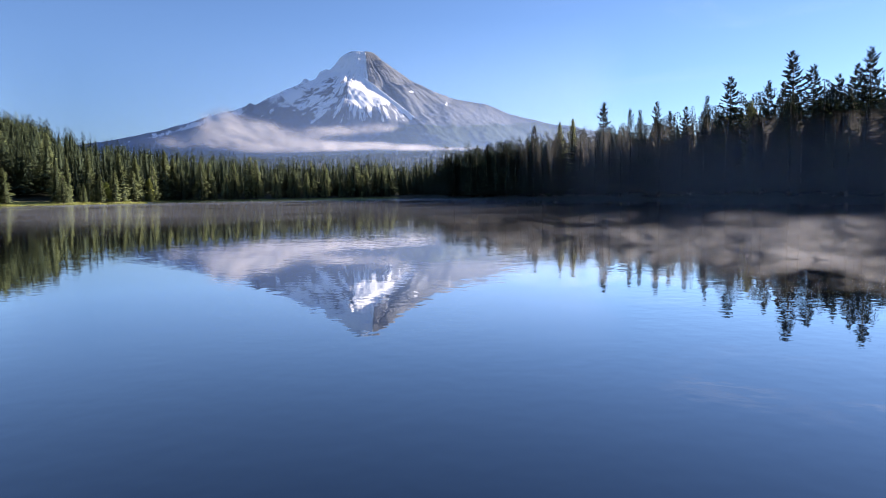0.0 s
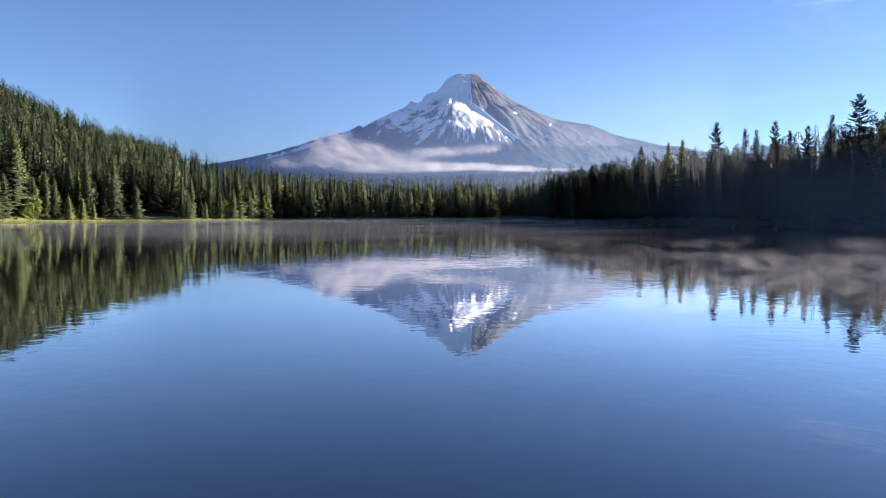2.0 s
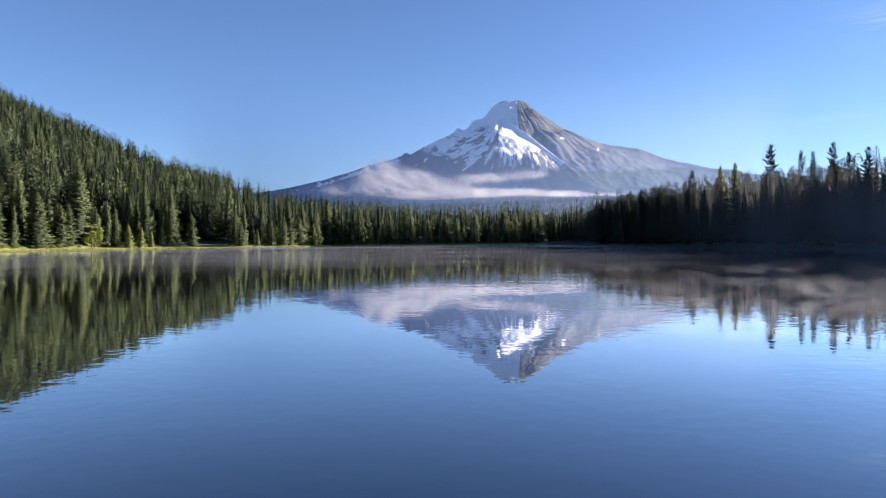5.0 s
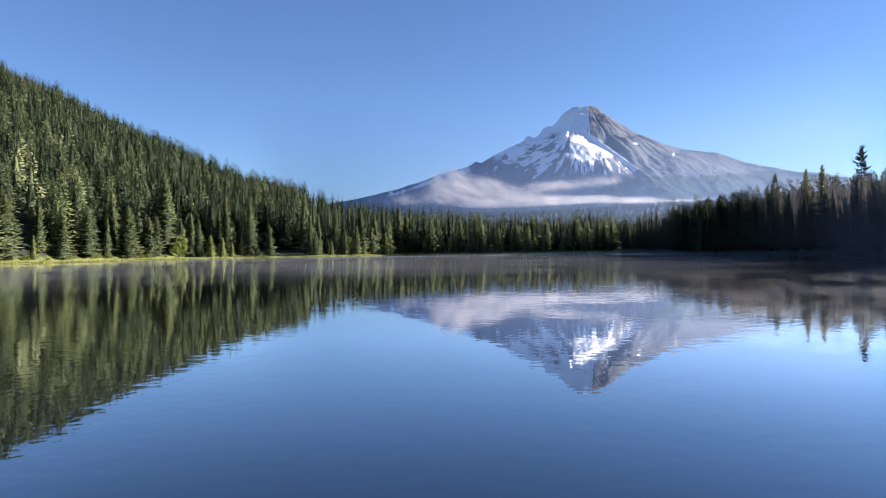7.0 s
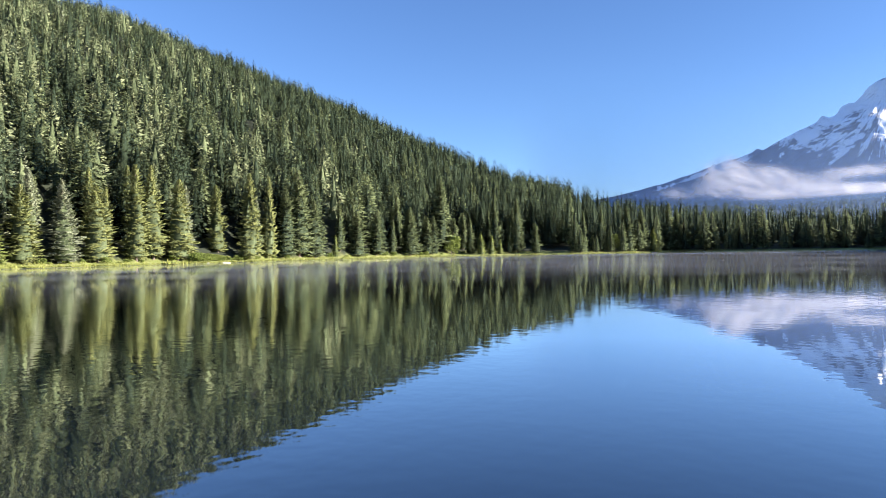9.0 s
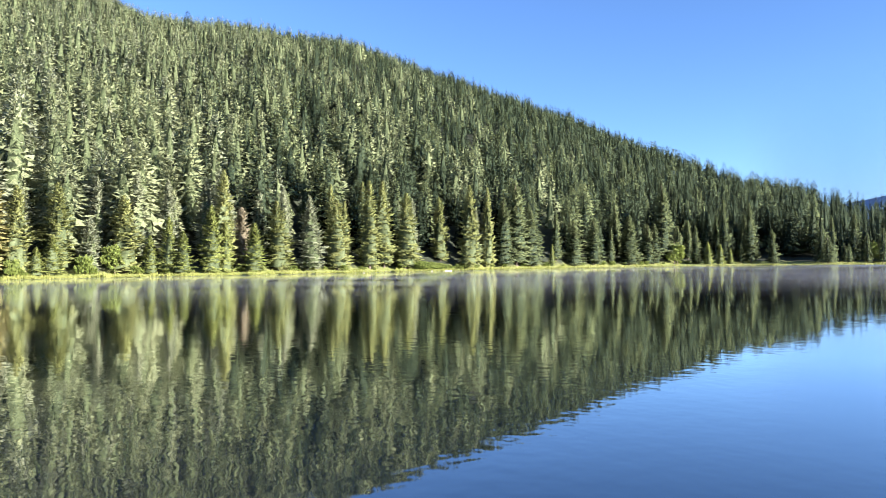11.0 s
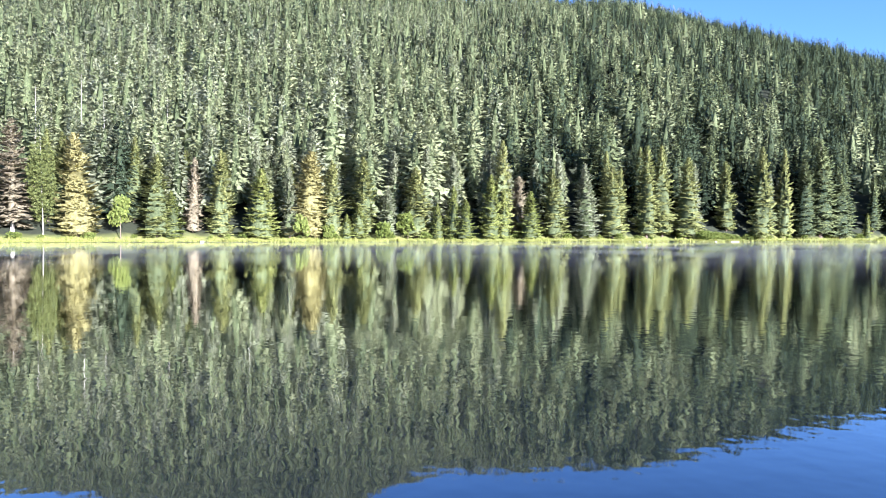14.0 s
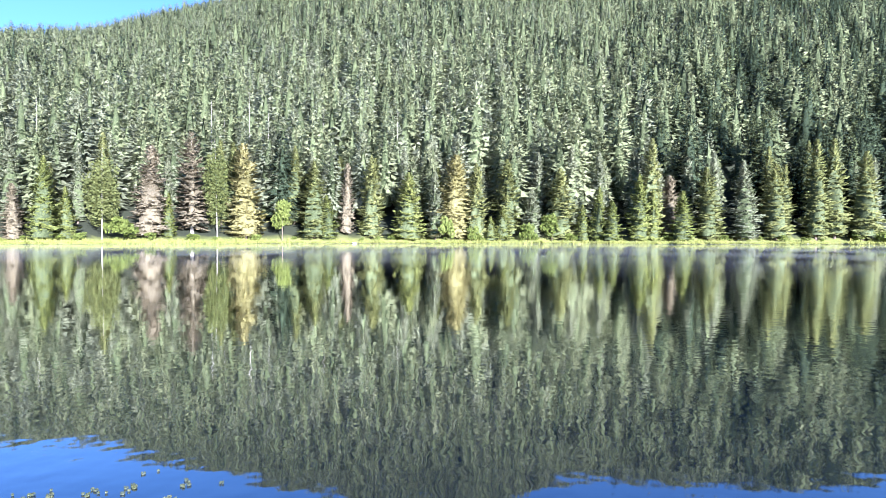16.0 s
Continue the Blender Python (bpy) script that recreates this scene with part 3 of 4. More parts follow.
def conifer_arrays(rng, height, radius, boughs, base=0.06, ragged=0.3, power=0.8, inner=0.6):
    """Crown of a fir in the depth of the woods: flat boughs with lifted tips round a hull coloured dark for inner
    shade. The hull comes last.
    """
    q, z, a, length = bough_plan(rng, boughs, height, radius, base, ragged, power)
    start = length * rng.uniform(0.35, 0.76, boughs)
    lift = 1.1 * q ** 3
    root = np.stack([np.cos(a) * start, np.sin(a) * start, np.minimum(z + 0.012 * height, height * 0.985)], -1)
    out = length * rng.uniform(0.95, 1.15, boughs) - start
    drop = out * (rng.uniform(0.1, 0.75, boughs) - lift)
    fat = length * rng.uniform(0.18, 0.3, boughs) * (170 * (1 - base) / boughs) ** 0.55 + 0.004 * height
    v, t = sprays(rng, root, a + rng.normal(0, 0.25, boughs), out, drop, fat)
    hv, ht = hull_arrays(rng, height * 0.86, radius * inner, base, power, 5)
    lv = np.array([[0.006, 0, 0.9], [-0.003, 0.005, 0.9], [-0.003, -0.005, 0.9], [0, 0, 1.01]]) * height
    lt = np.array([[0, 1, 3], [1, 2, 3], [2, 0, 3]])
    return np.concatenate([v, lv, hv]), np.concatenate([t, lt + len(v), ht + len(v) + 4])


HULL = 25                                                  # triangles of the inner hull of a forest fir


def full_conifer_arrays(rng, height, radius, whorls, base=0.06, ragged=0.25, power=0.85, core=0.62, gaps=0.0, sag=0.28):
    """Crown for the trees at the water's edge: every bough sags, lifts its tip and carries side sprays."""
    n = whorls * 8
    q, z, a, length = bough_plan(rng, n, height, radius, base, ragged, power)
    keep = rng.uniform(0, 1, n) > gaps
    q, z, a, length = q[keep], z[keep], a[keep], length[keep]
    n = len(q)
    down = rng.uniform(sag, sag + 0.35, n) - 0.95 * q ** 2.2
    lift = rng.uniform(0.1, 0.4, n)
    V, T, at = [], [], 0
    plan = [(0.05, 0.0, 0.62, 0.09), (0.62, 0.0, 0.42, 0.2)]
    plan += [(f, side * (1.0 - 0.4 * f), 0.36 * (1 - f) + 0.14, 0.27) for f in (0.2, 0.34, 0.48, 0.62, 0.76, 0.9) for side in (1, -1)]
    for f, side, share, slim in plan:
        root = np.stack([np.cos(a) * length * f, np.sin(a) * length * f, z - length * (down * f - lift * f ** 2.5)], -1)
        slope = down - lift * 2.5 * f ** 1.5
        ln = length * share * rng.uniform(0.65, 1.35, n)
        fall = ln * (slope * (0.55 if side else 1.0) + (rng.uniform(0.0, 0.45, n) * (1 - q) if side else 0))
        v, t = sprays(rng, root, a + side * rng.uniform(0.6, 1.25, n), ln, fall, ln * slim * rng.uniform(0.9, 1.6, n) + 0.05)
        V.append(v), T.append(t + at)
        at += len(v)
    cv, ct = cone_core(height * base, height * 0.9, radius * core, power)
    V.append(cv), T.append(ct + at)
    return np.concatenate(V), np.concatenate(T)


def trunk_mesh(name, height, rad, mat=BARK, sides=7, lean=0.0):
    a = np.arange(sides) * 2 * np.pi / sides
    hs = np.array([-0.4, 0.03 * height, 0.3 * height, 0.7 * height, 0.985 * height])
    rs = rad * np.array([1.35, 1.0, 0.8, 0.42, 0.06])
    v = np.concatenate([np.stack([np.cos(a) * r + lean * h, np.sin(a) * r, np.full(sides, h)], -1) for h, r in zip(hs, rs)])
    t = []
    for k in range(len(hs) - 1):
        for i in range(sides):
            p, q = k * sides + i, k * sides + (i + 1) % sides
            t += [(p, q, q + sides), (p, q + sides, p + sides)]
    return mesh_of(name, v, t, mat, smooth=True)


def leafy_arrays(rng, height, radius, leaves, base=0.15, size=0.35, clumps=14):
    """A broadleaf crown: clumps of small leaf blades round several limbs."""
    c = rng.normal(0, 1, (clumps, 3))
    c /= np.linalg.norm(c, axis=1)[:, None]
    c *= rng.uniform(0.35, 0.8, (clumps, 1))
    c = c * np.array([radius, radius, height * (1 - base) * 0.5]) + np.array([0, 0, height * (0.5 + base * 0.5)])
    k = rng.integers(0, clumps, leaves)
    p = rng.normal(0, 1, (leaves, 3))
    p /= np.linalg.norm(p, axis=1)[:, None]
    p = c[k] + p * rng.uniform(0.6, 1.0, (leaves, 1)) * np.array([radius * 0.42, radius * 0.42, height * 0.17])
    p[:, 2] = np.maximum(p[:, 2], 0.1)
    u = rng.normal(0, 1, (leaves, 3))
    u /= np.linalg.norm(u, axis=1)[:, None]
    w = rng.normal(0, 1, (leaves, 3))
    w = np.cross(u, w)
    w /= np.linalg.norm(w, axis=1)[:, None]
    s = size * rng.uniform(0.6, 1.2, (leaves, 1))
    v = np.stack([p - u * s, p + w * s * 0.6, p + u * s, p - w * s * 0.6], 1).reshape(-1, 3)
    i = np.arange(leaves)[:, None] * 4
    return v, np.concatenate([i + np.array([[0, 2, 1]]), i + np.array([[0, 3, 2]])])


class Kinds:
    """Trees built once and then copied to their places."""
    made = {}


def plant(kind, bearing, inland, height, turn=None, label=None, width=1.0):
    """Stand a tree of that kind on the bank, so many metres inland of the water's edge."""
    if kind in ("fir", "silver") and -5 < bearing < 54 and height > 15:     # side shade towards the head of the lake, put into darker needles
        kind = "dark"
    rng = random.Random(int(bearing * 977 + inland * 131 + height * 17))
    name, lab, cat, group, crown, trunk, model_h = KIND[kind][:7]
    d = float(shore_at(np.array([bearing]))[0]) + inland
    x, y = -math.sin(radians(bearing)) * d, math.cos(radians(bearing)) * d
    z = float(height_at(np.array([x]), np.array([y]))[0][0])
    variants = KIND[kind][7]
    which = (kind, rng.randrange(variants))
    s = height / model_h
    m = pose(x, y, z - 0.05, rng.uniform(-1.5, 1.5), rng.uniform(-1.5, 1.5), rng.uniform(0, 360)) @ Matrix.Diagonal((s * width, s * width, s, 1))
    if which not in Kinds.made:
        seed = np.random.default_rng(which[1] * 31 + sum(map(ord, kind)))
        ob = new(name)
        if trunk:
            part("trunk", trunk(seed, model_h), ob)
        top = part("broken_branches" if kind == "snag" else "crown", crown(seed, model_h), ob)
        if kind == "snag":
            tagged(top, kind="stuff")
        ob.matrix_basis = m
        tagged(ob, label or lab, cat, group)
        Kinds.made[which] = ob
        return ob
    ob = Kinds.made[which]
    keep = ob.scale.copy()
    ob.scale = (1, 1, 1)
    made = copy_thing(ob, m)
    ob.scale = keep
    tagged(made, label or lab)
    return made


def fir_crown(mat, radius, whorls, rounded=True, **how):
    def build(rng, h):
        v, t = full_conifer_arrays(rng, h, radius, whorls, **how)
        # green crowns get a darker core colour as their inner shade
        return mesh_of("crown", v, t, mat, smooth=rounded, normals=crown_normals(v, h) if rounded else None, second=mat if mat in (RUST, GOLD) else SHADED_NEEDLES if mat in (SHADED_NEEDLES, HALF_SHADED) else INNER_SHADE, inner=np.arange(len(t)) >= len(t) - CORE, tint=np.full(len(v), 0.55))
    return build


def slight_crown(rng, h, mat=HALF_SHADED):
    v, t = conifer_arrays(rng, h, rng.uniform(0.15, 0.2) * h, 620, base=0.05, ragged=0.35, power=rng.uniform(0.6, 0.85))
    # the hull's darker colour paints the shade inside the crown
    return mesh_of("crown", v, t, mat, smooth=mat == HALF_SHADED, normals=crown_normals(v, h) if mat == HALF_SHADED else None, second=SHADED_NEEDLES, inner=np.arange(len(t)) >= len(t) - HULL, tint=np.full(len(v), 0.5))


def leafy_crown(mat, radius, leaves, **how):
    def build(rng, h):
        v, t = leafy_arrays(rng, h, radius, leaves, **how)
        return mesh_of("crown", v, t, mat, tint=np.full(len(v), 0.5))
    return build


def plain_trunk(rad, mat=BARK):
    return lambda rng, h: trunk_mesh("trunk", h, rad, mat)


def snag_twigs(rng, h):
    n = 46
    z = h * rng.uniform(0.35, 0.97, n)
    ln = rng.uniform(0.3, 1.3, n) * (1.15 - z / h)
    v, t = sprays(rng, np.stack([z * 0, z * 0, z], -1), rng.uniform(0, 6.283, n), ln + 0.1, ln * rng.uniform(-0.2, 0.5, n), ln * 0.03 + 0.02)
    return mesh_of("broken_branches", v, t, GREY_WOOD)


# name, label, category, group, crown, trunk, model height, variants
KIND = {
    "fir": ("fir_tree", "tall dark green fir on the lake shore", "fir tree", "shore conifers", fir_crown(SHORE_FIR, 3.3, 38, ragged=0.3, power=0.62), plain_trunk(0.3), 22.0, 5),
    "dark": ("fir_tree", "tall dark green fir half in shade by the lake", "fir tree", "shore conifers", fir_crown(HALF_SHADED, 3.3, 34, ragged=0.3, power=0.62), plain_trunk(0.3), 22.0, 4),
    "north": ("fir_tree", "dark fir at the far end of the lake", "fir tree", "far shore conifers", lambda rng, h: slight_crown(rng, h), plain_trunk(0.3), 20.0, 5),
    # the shaded woods get their shade from the darkened needle colour
    "hemlock": ("hemlock_tree", "dark hemlock in the shaded shore woods", "hemlock tree", "shaded conifers", lambda rng, h: slight_crown(rng, h, SHADED_NEEDLES), plain_trunk(0.3), 20.0, 4),
    "east": ("fir_tree", "dark shaded fir crowding the misty shore", "fir tree", "shaded conifers", fir_crown(SHADED_NEEDLES, 3.4, 24, rounded=False, ragged=0.3, power=0.7), plain_trunk(0.3), 22.0, 4),
    "silver": ("fir_tree", "grey-green silver fir at the forest edge", "fir tree", "shore conifers", fir_crown(SILVER, 3.2, 38, ragged=0.32, power=0.58), plain_trunk(0.3), 22.0, 4),
    "young": ("young_fir_tree", "bright yellow-green young fir on the grassy bank", "fir tree", "young conifers", fir_crown(YELLOW, 2.3, 34, base=0.03, power=0.72), plain_trunk(0.16), 11.0, 3),
    "sparse": ("spruce_tree", "tall thin spruce with gaps between its boughs", "spruce tree", "tall thin conifers", fir_crown(SHADED_NEEDLES, 3.5, 32, rounded=False, base=0.12, ragged=0.45, gaps=0.22, core=0.15, power=0.55), plain_trunk(0.3), 26.0, 5),
    "rust": ("dying_fir_tree", "dying fir with rusty pink needles at the shore", "fir tree", "dying conifers", fir_crown(RUST, 3.3, 40, ragged=0.3, power=0.52), plain_trunk(0.28), 22.0, 2),
    "dead": ("dead_fir_tree", "dead fir with bleached pinkish brown twigs", "fir tree", "dying conifers", fir_crown(RUST, 3.0, 34, ragged=0.45, power=0.5, gaps=0.15, core=0.2), plain_trunk(0.28, GREY_WOOD), 22.0, 1),
    "gold": ("larch_tree", "pale golden conifer fading to green at its foot", "larch tree", "golden conifers", fir_crown(GOLD, 3.2, 40, ragged=0.3, power=0.55), plain_trunk(0.28), 18.0, 2),
    "snag": ("snag", "bare pale dead trunk standing among firs", "dead tree", "bare snags", snag_twigs, plain_trunk(0.11, GREY_WOOD), 22.0, 2),
    "poplar": ("poplar_tree", "tall yellow-green leafy tree with pale trunk", "poplar tree", "leafy trees", leafy_crown(POPLAR, 3.4, 2600, size=0.42, clumps=40, base=0.04), plain_trunk(0.13, GREY_WOOD), 24.0, 1),
    "alder": ("alder_tree", "light green leafy alder on the grassy bank", "alder tree", "leafy trees", leafy_crown(LEAF, 2.3, 900), plain_trunk(0.12), 7.0, 3),
    "bush": ("willow_bush", "round light green willow bush by the water", "bush", "shore bushes", leafy_crown(LEAF, 1.7, 420, base=0.0, size=0.26), None, 2.4, 4),
}


def forest(name, label, places, heights, mat, boughs, rng, rounded=True, radius=0.245, models=24, base=0.05):
    """Woods that nobody could count, as one mesh: each tree one of a few models, scaled and turned."""
    V, T, W, N, I, at = [], [], [], [], [], 0
    shapes = [conifer_arrays(rng, 1.0, radius * rng.uniform(0.78, 1.2), boughs, base=base, ragged=0.28, power=rng.uniform(0.6, 0.8)) for _ in range(models)]
    pick = rng.integers(0, models, len(places))
    for k in range(models):
        idx = np.where(pick == k)[0]
        if not len(idx):
            continue
        v, t = shapes[k]
        turn = rng.uniform(0, 6.283, len(idx))
        c, s, h = np.cos(turn)[:, None], np.sin(turn)[:, None], heights[idx][:, None]
        p = np.stack([(v[:, 0] * c - v[:, 1] * s) * h + places[idx, 0:1], (v[:, 0] * s + v[:, 1] * c) * h + places[idx, 1:2], v[:, 2] * h + places[idx, 2:3]], -1)
        tri = t[None] + (np.arange(len(idx)) * len(v))[:, None, None] + at
        V.append(p.reshape(-1, 3)), T.append(tri.reshape(-1, 3))
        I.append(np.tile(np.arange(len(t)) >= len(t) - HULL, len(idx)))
        W.append(np.repeat(rng.uniform(0, 1, len(idx)), len(v)))
        m = crown_normals(v, 1.0, lift=0.3, spread=0.34, seed=k)
        N.append(np.stack([m[:, 0] * c - m[:, 1] * s, m[:, 0] * s + m[:, 1] * c, m[:, 2] + 0 * c], -1).reshape(-1, 3))
        at += len(idx) * len(v)
    # hull faces take a dark needle colour in place of inner shade
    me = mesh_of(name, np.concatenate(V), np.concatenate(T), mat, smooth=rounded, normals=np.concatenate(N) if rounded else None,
                 second=SHADED_NEEDLES if mat in (SHADED_NEEDLES, HALF_SHADED) else INNER_SHADE, inner=np.concatenate(I), tint=np.concatenate(W))
    return tagged(new(name, me), label, "forest", kind="stuff")


def grid_places(rng, b0, b1, near, far, step):
    """Jittered places between two bearings, from so far inland to so far beyond the crest."""
    x, y = np.meshgrid(np.arange(-1100, 400, step), np.arange(-760, 900, step))
    x = x + (np.arange(len(x)) % 2)[:, None] * step * 0.5
    x, y = (x + rng.uniform(-0.46, 0.46, x.shape) * step).ravel(), (y + rng.uniform(-0.46, 0.46, y.shape) * step).ravel()
    d, b = polar(x, y)
    z, s, meadow = height_at(x, y)
    ok = (b > b0) & (b < b1) & (s > meadow + near) & (d < table(CREST, 2, b) + far)
    return np.stack([x, y, z - 0.3], -1)[ok], s[ok] - meadow[ok], d[ok], b[ok]


OPEN_GAPS = [(29.4, 33.2), (57.6, 61.2), (113.4, 115.4), (117.6, 119.4)]


def build_forests():
    rng = np.random.default_rng(5)
    p, s, d, b = grid_places(rng, 30, 131, 8, 18, 7.0)
    gap = np.any([(b > lo - 0.5) & (b < hi + 0.5) for lo, hi in OPEN_GAPS], axis=0)
    keep = (rng.uniform(0, 1, len(p)) < np.interp(d, [280, 420, 620], [0.78, 0.84, 1.0])) & ~(gap & (s < 13))
    p, s, d, b = p[keep], s[keep], d[keep], b[keep]
    h = rng.uniform(18, 33, len(p)) * np.interp(b, [30, 42], [1.1, 1.0]) * np.interp(d, [260, 450, 700, 1000], [1.08, 0.92, 0.72, 0.66])
    h *= np.where(rng.uniform(0, 1, len(p)) < 0.14, 0.62, 1.0) * (1 + 0.2 * (fbm(p[:, 0] / 40, p[:, 1] / 40, 2, 8) - 0.5))
    depth, mix = np.digitize(s, [28, 150]), rng.uniform(0, 1, len(p))
    patch = 0.3 * (fbm(p[:, 0] / 70, p[:, 1] / 70, 2, 18) - 0.5)
    # pale and darkened needles shared out by bearing, imitating front light and side shade
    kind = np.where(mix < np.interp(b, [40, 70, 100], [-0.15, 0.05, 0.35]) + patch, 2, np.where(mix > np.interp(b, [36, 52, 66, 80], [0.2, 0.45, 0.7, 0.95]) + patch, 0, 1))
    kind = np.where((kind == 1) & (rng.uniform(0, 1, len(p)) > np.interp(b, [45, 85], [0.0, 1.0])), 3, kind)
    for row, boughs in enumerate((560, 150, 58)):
        for k, mat in enumerate((SHADED_NEEDLES, FIR, SILVER, HALF_SHADED)):
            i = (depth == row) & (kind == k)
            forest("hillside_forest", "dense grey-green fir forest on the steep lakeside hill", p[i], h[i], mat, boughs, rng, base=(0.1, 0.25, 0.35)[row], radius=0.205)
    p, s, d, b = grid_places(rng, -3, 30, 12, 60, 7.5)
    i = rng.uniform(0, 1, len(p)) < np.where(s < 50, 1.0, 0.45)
    forest("north_forest", "dark fir forest at the far end of the lake", p[i], rng.uniform(17, 28, i.sum()), SHADED_NEEDLES, 90, rng, radius=0.15)
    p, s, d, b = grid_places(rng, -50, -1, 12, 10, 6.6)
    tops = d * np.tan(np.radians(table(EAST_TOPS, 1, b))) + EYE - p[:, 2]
    forest("east_forest", "shaded dark conifer forest on the near side shore", p, np.clip(tops, 8, 30) * rng.uniform(0.74, 0.98, len(p)), SHADED_NEEDLES, 110, rng, radius=0.2, rounded=False)
    # far woods on the low slopes under the volcano
    n = 3200
    bb, dd = rng.uniform(-14, 30, n), np.sqrt(rng.uniform(1150 ** 2, 2560 ** 2, n))
    x, y = -np.sin(np.radians(bb)) * dd, np.cos(np.radians(bb)) * dd
    z = height_at(x, y)[0]
    forest("far_forest", "distant dark forest on low slopes under the volcano", np.stack([x, y, z - 0.5], -1), rng.uniform(14, 24, n), SHADED_NEEDLES, 12, rng, radius=0.24, rounded=False)


build_forests()


WEST_BANK = [
    ("rust", 117.4, 10.7, 26.2, 1.32),
    ("dead", 114.3, 15.2, 28.5, 1.30),
    ("gold", 110.2, 11.6, 27.7, 1.11),
    ("poplar", 112.4, 13.7, 28.9, 0.93),
    ("rust", 126.4, 10.1, 14.5, 1.22),
    ("young", 124.6, 11.5, 22.0, 0.93),
    ("poplar", 120.7, 12.0, 25.6, 1.32),
    ("young", 123.0, 11.8, 14.3, 1.03),
    ("bush", 119.3, 5.9, 6.3, 1.12),
    ("fir", 104.8, 11.7, 23.4, 1.51),
    ("young", 103.6, 9.4, 13.5, 1.27),
    ("rust", 102.1, 15.2, 21.7, 0.8),
    ("fir", 100.1, 11.5, 25.7, 1.12),
    ("young", 96.9, 10.7, 20.4, 1.38),
    ("gold", 93.0, 12.4, 25.9, 1.4),
    ("fir", 91.1, 10.3, 23.3, 1.14),
    ("young", 88.9, 8.0, 10.6, 1.47),
    ("young", 89.9, 9.2, 7.6, 1.47),
    ("fir", 88.7, 13.0, 24.4, 1.49),
    ("silver", 86.5, 10.1, 15.7, 1.46),
]
WEST_BANK_NEXT = [
    ("alder", 84.8, 8.7, 9.4, 1.14),
    ("fir", 84.1, 11.6, 22.3, 1.60),
    ("young", 82.3, 7.3, 11.1, 1.27),
    ("young", 81.0, 8.4, 16.4, 0.96),
    ("young", 80.0, 7.3, 12.2, 1.43),
    ("young", 77.8, 10.2, 20.3, 1.02),
    ("fir", 77.0, 13.9, 30.6, 1.04),
    ("young", 76.7, 9.9, 15.8, 0.86),
    ("rust", 75.5, 15.1, 19.4, 1.28),
    ("young", 74.5, 11.7, 15.1, 1.45),
    ("alder", 107.3, 10.1, 12.3, 0.71),
    ("bush", 93.7, 5.8, 7.1, 0.55),
    ("bush", 86.8, 6.5, 6.0, 0.69),
    ("bush", 91.3, 6.1, 4.9, 0.68),
]
MIDDLE_BANK = [
    ("fir", 65.1, 11.1, 31.4, 1.02),
    ("fir", 63.9, 12.1, 31.7, 1.05),
    ("fir", 62.1, 11.7, 27.9, 1.34),
    ("fir", 67.8, 10.2, 23.8, 1.53),
    ("silver", 69.9, 11.4, 22.9, 1.49),
    ("fir", 72.6, 11.1, 22.5, 1.44),
    ("fir", 59.1, 17.0, 25.5, 1.05),
    ("fir", 56.7, 10.7, 32.7, 1.00),
    ("fir", 55.1, 12.4, 32.5, 0.71),
    ("silver", 53.7, 10.1, 28.3, 1.31),
    ("silver", 52.7, 12.4, 35.7, 1.29),
    ("fir", 51.4, 11.5, 24.3, 1.47),
    ("fir", 47.9, 13.2, 20.8, 1.60),
    ("fir", 46.4, 15.1, 21.3, 1.54),
    ("fir", 43.5, 15.3, 24.6, 1.56),
    ("fir", 42.1, 17.9, 19.7, 1.60),
    ("alder", 40.0, 22.3, 12.1, 1.31),
]
MEADOW_BANK = [
    ("fir", 43.6, 15.2, 23.2, 1.41),
    ("fir", 41.6, 19.6, 20.7, 1.44),
    ("silver", 41.0, 29.1, 40.4, 1.16),
    ("alder", 39.8, 22.6, 12.6, 1.04),
    ("young", 37.5, 18.7, 11.7, 1.14),
    ("young", 36.6, 19.0, 10.4, 1.21),
    ("young", 35.9, 19.7, 8.2, 1.17),
    ("fir", 32.9, 17.1, 17.4, 1.35),
    ("fir", 34.4, 30.0, 31.8, 0.90),
    ("fir", 36.3, 28.3, 33.3, 0.78),
    ("fir", 28.9, 18.0, 24.2, 0.69),
    ("fir", 27.6, 16.5, 25.0, 1.08),
    ("alder", 26.5, 11.7, 10.5, 1.28),
    ("fir", 25.4, 12.6, 26.6, 1.29),
    ("fir", 24.3, 12.6, 24.7, 1.24),
    ("young", 23.4, 10.2, 13.5, 1.33),
    ("fir", 22.3, 10.8, 29.5, 1.09),
    ("fir", 21.7, 10.6, 26.0, 1.06),
]
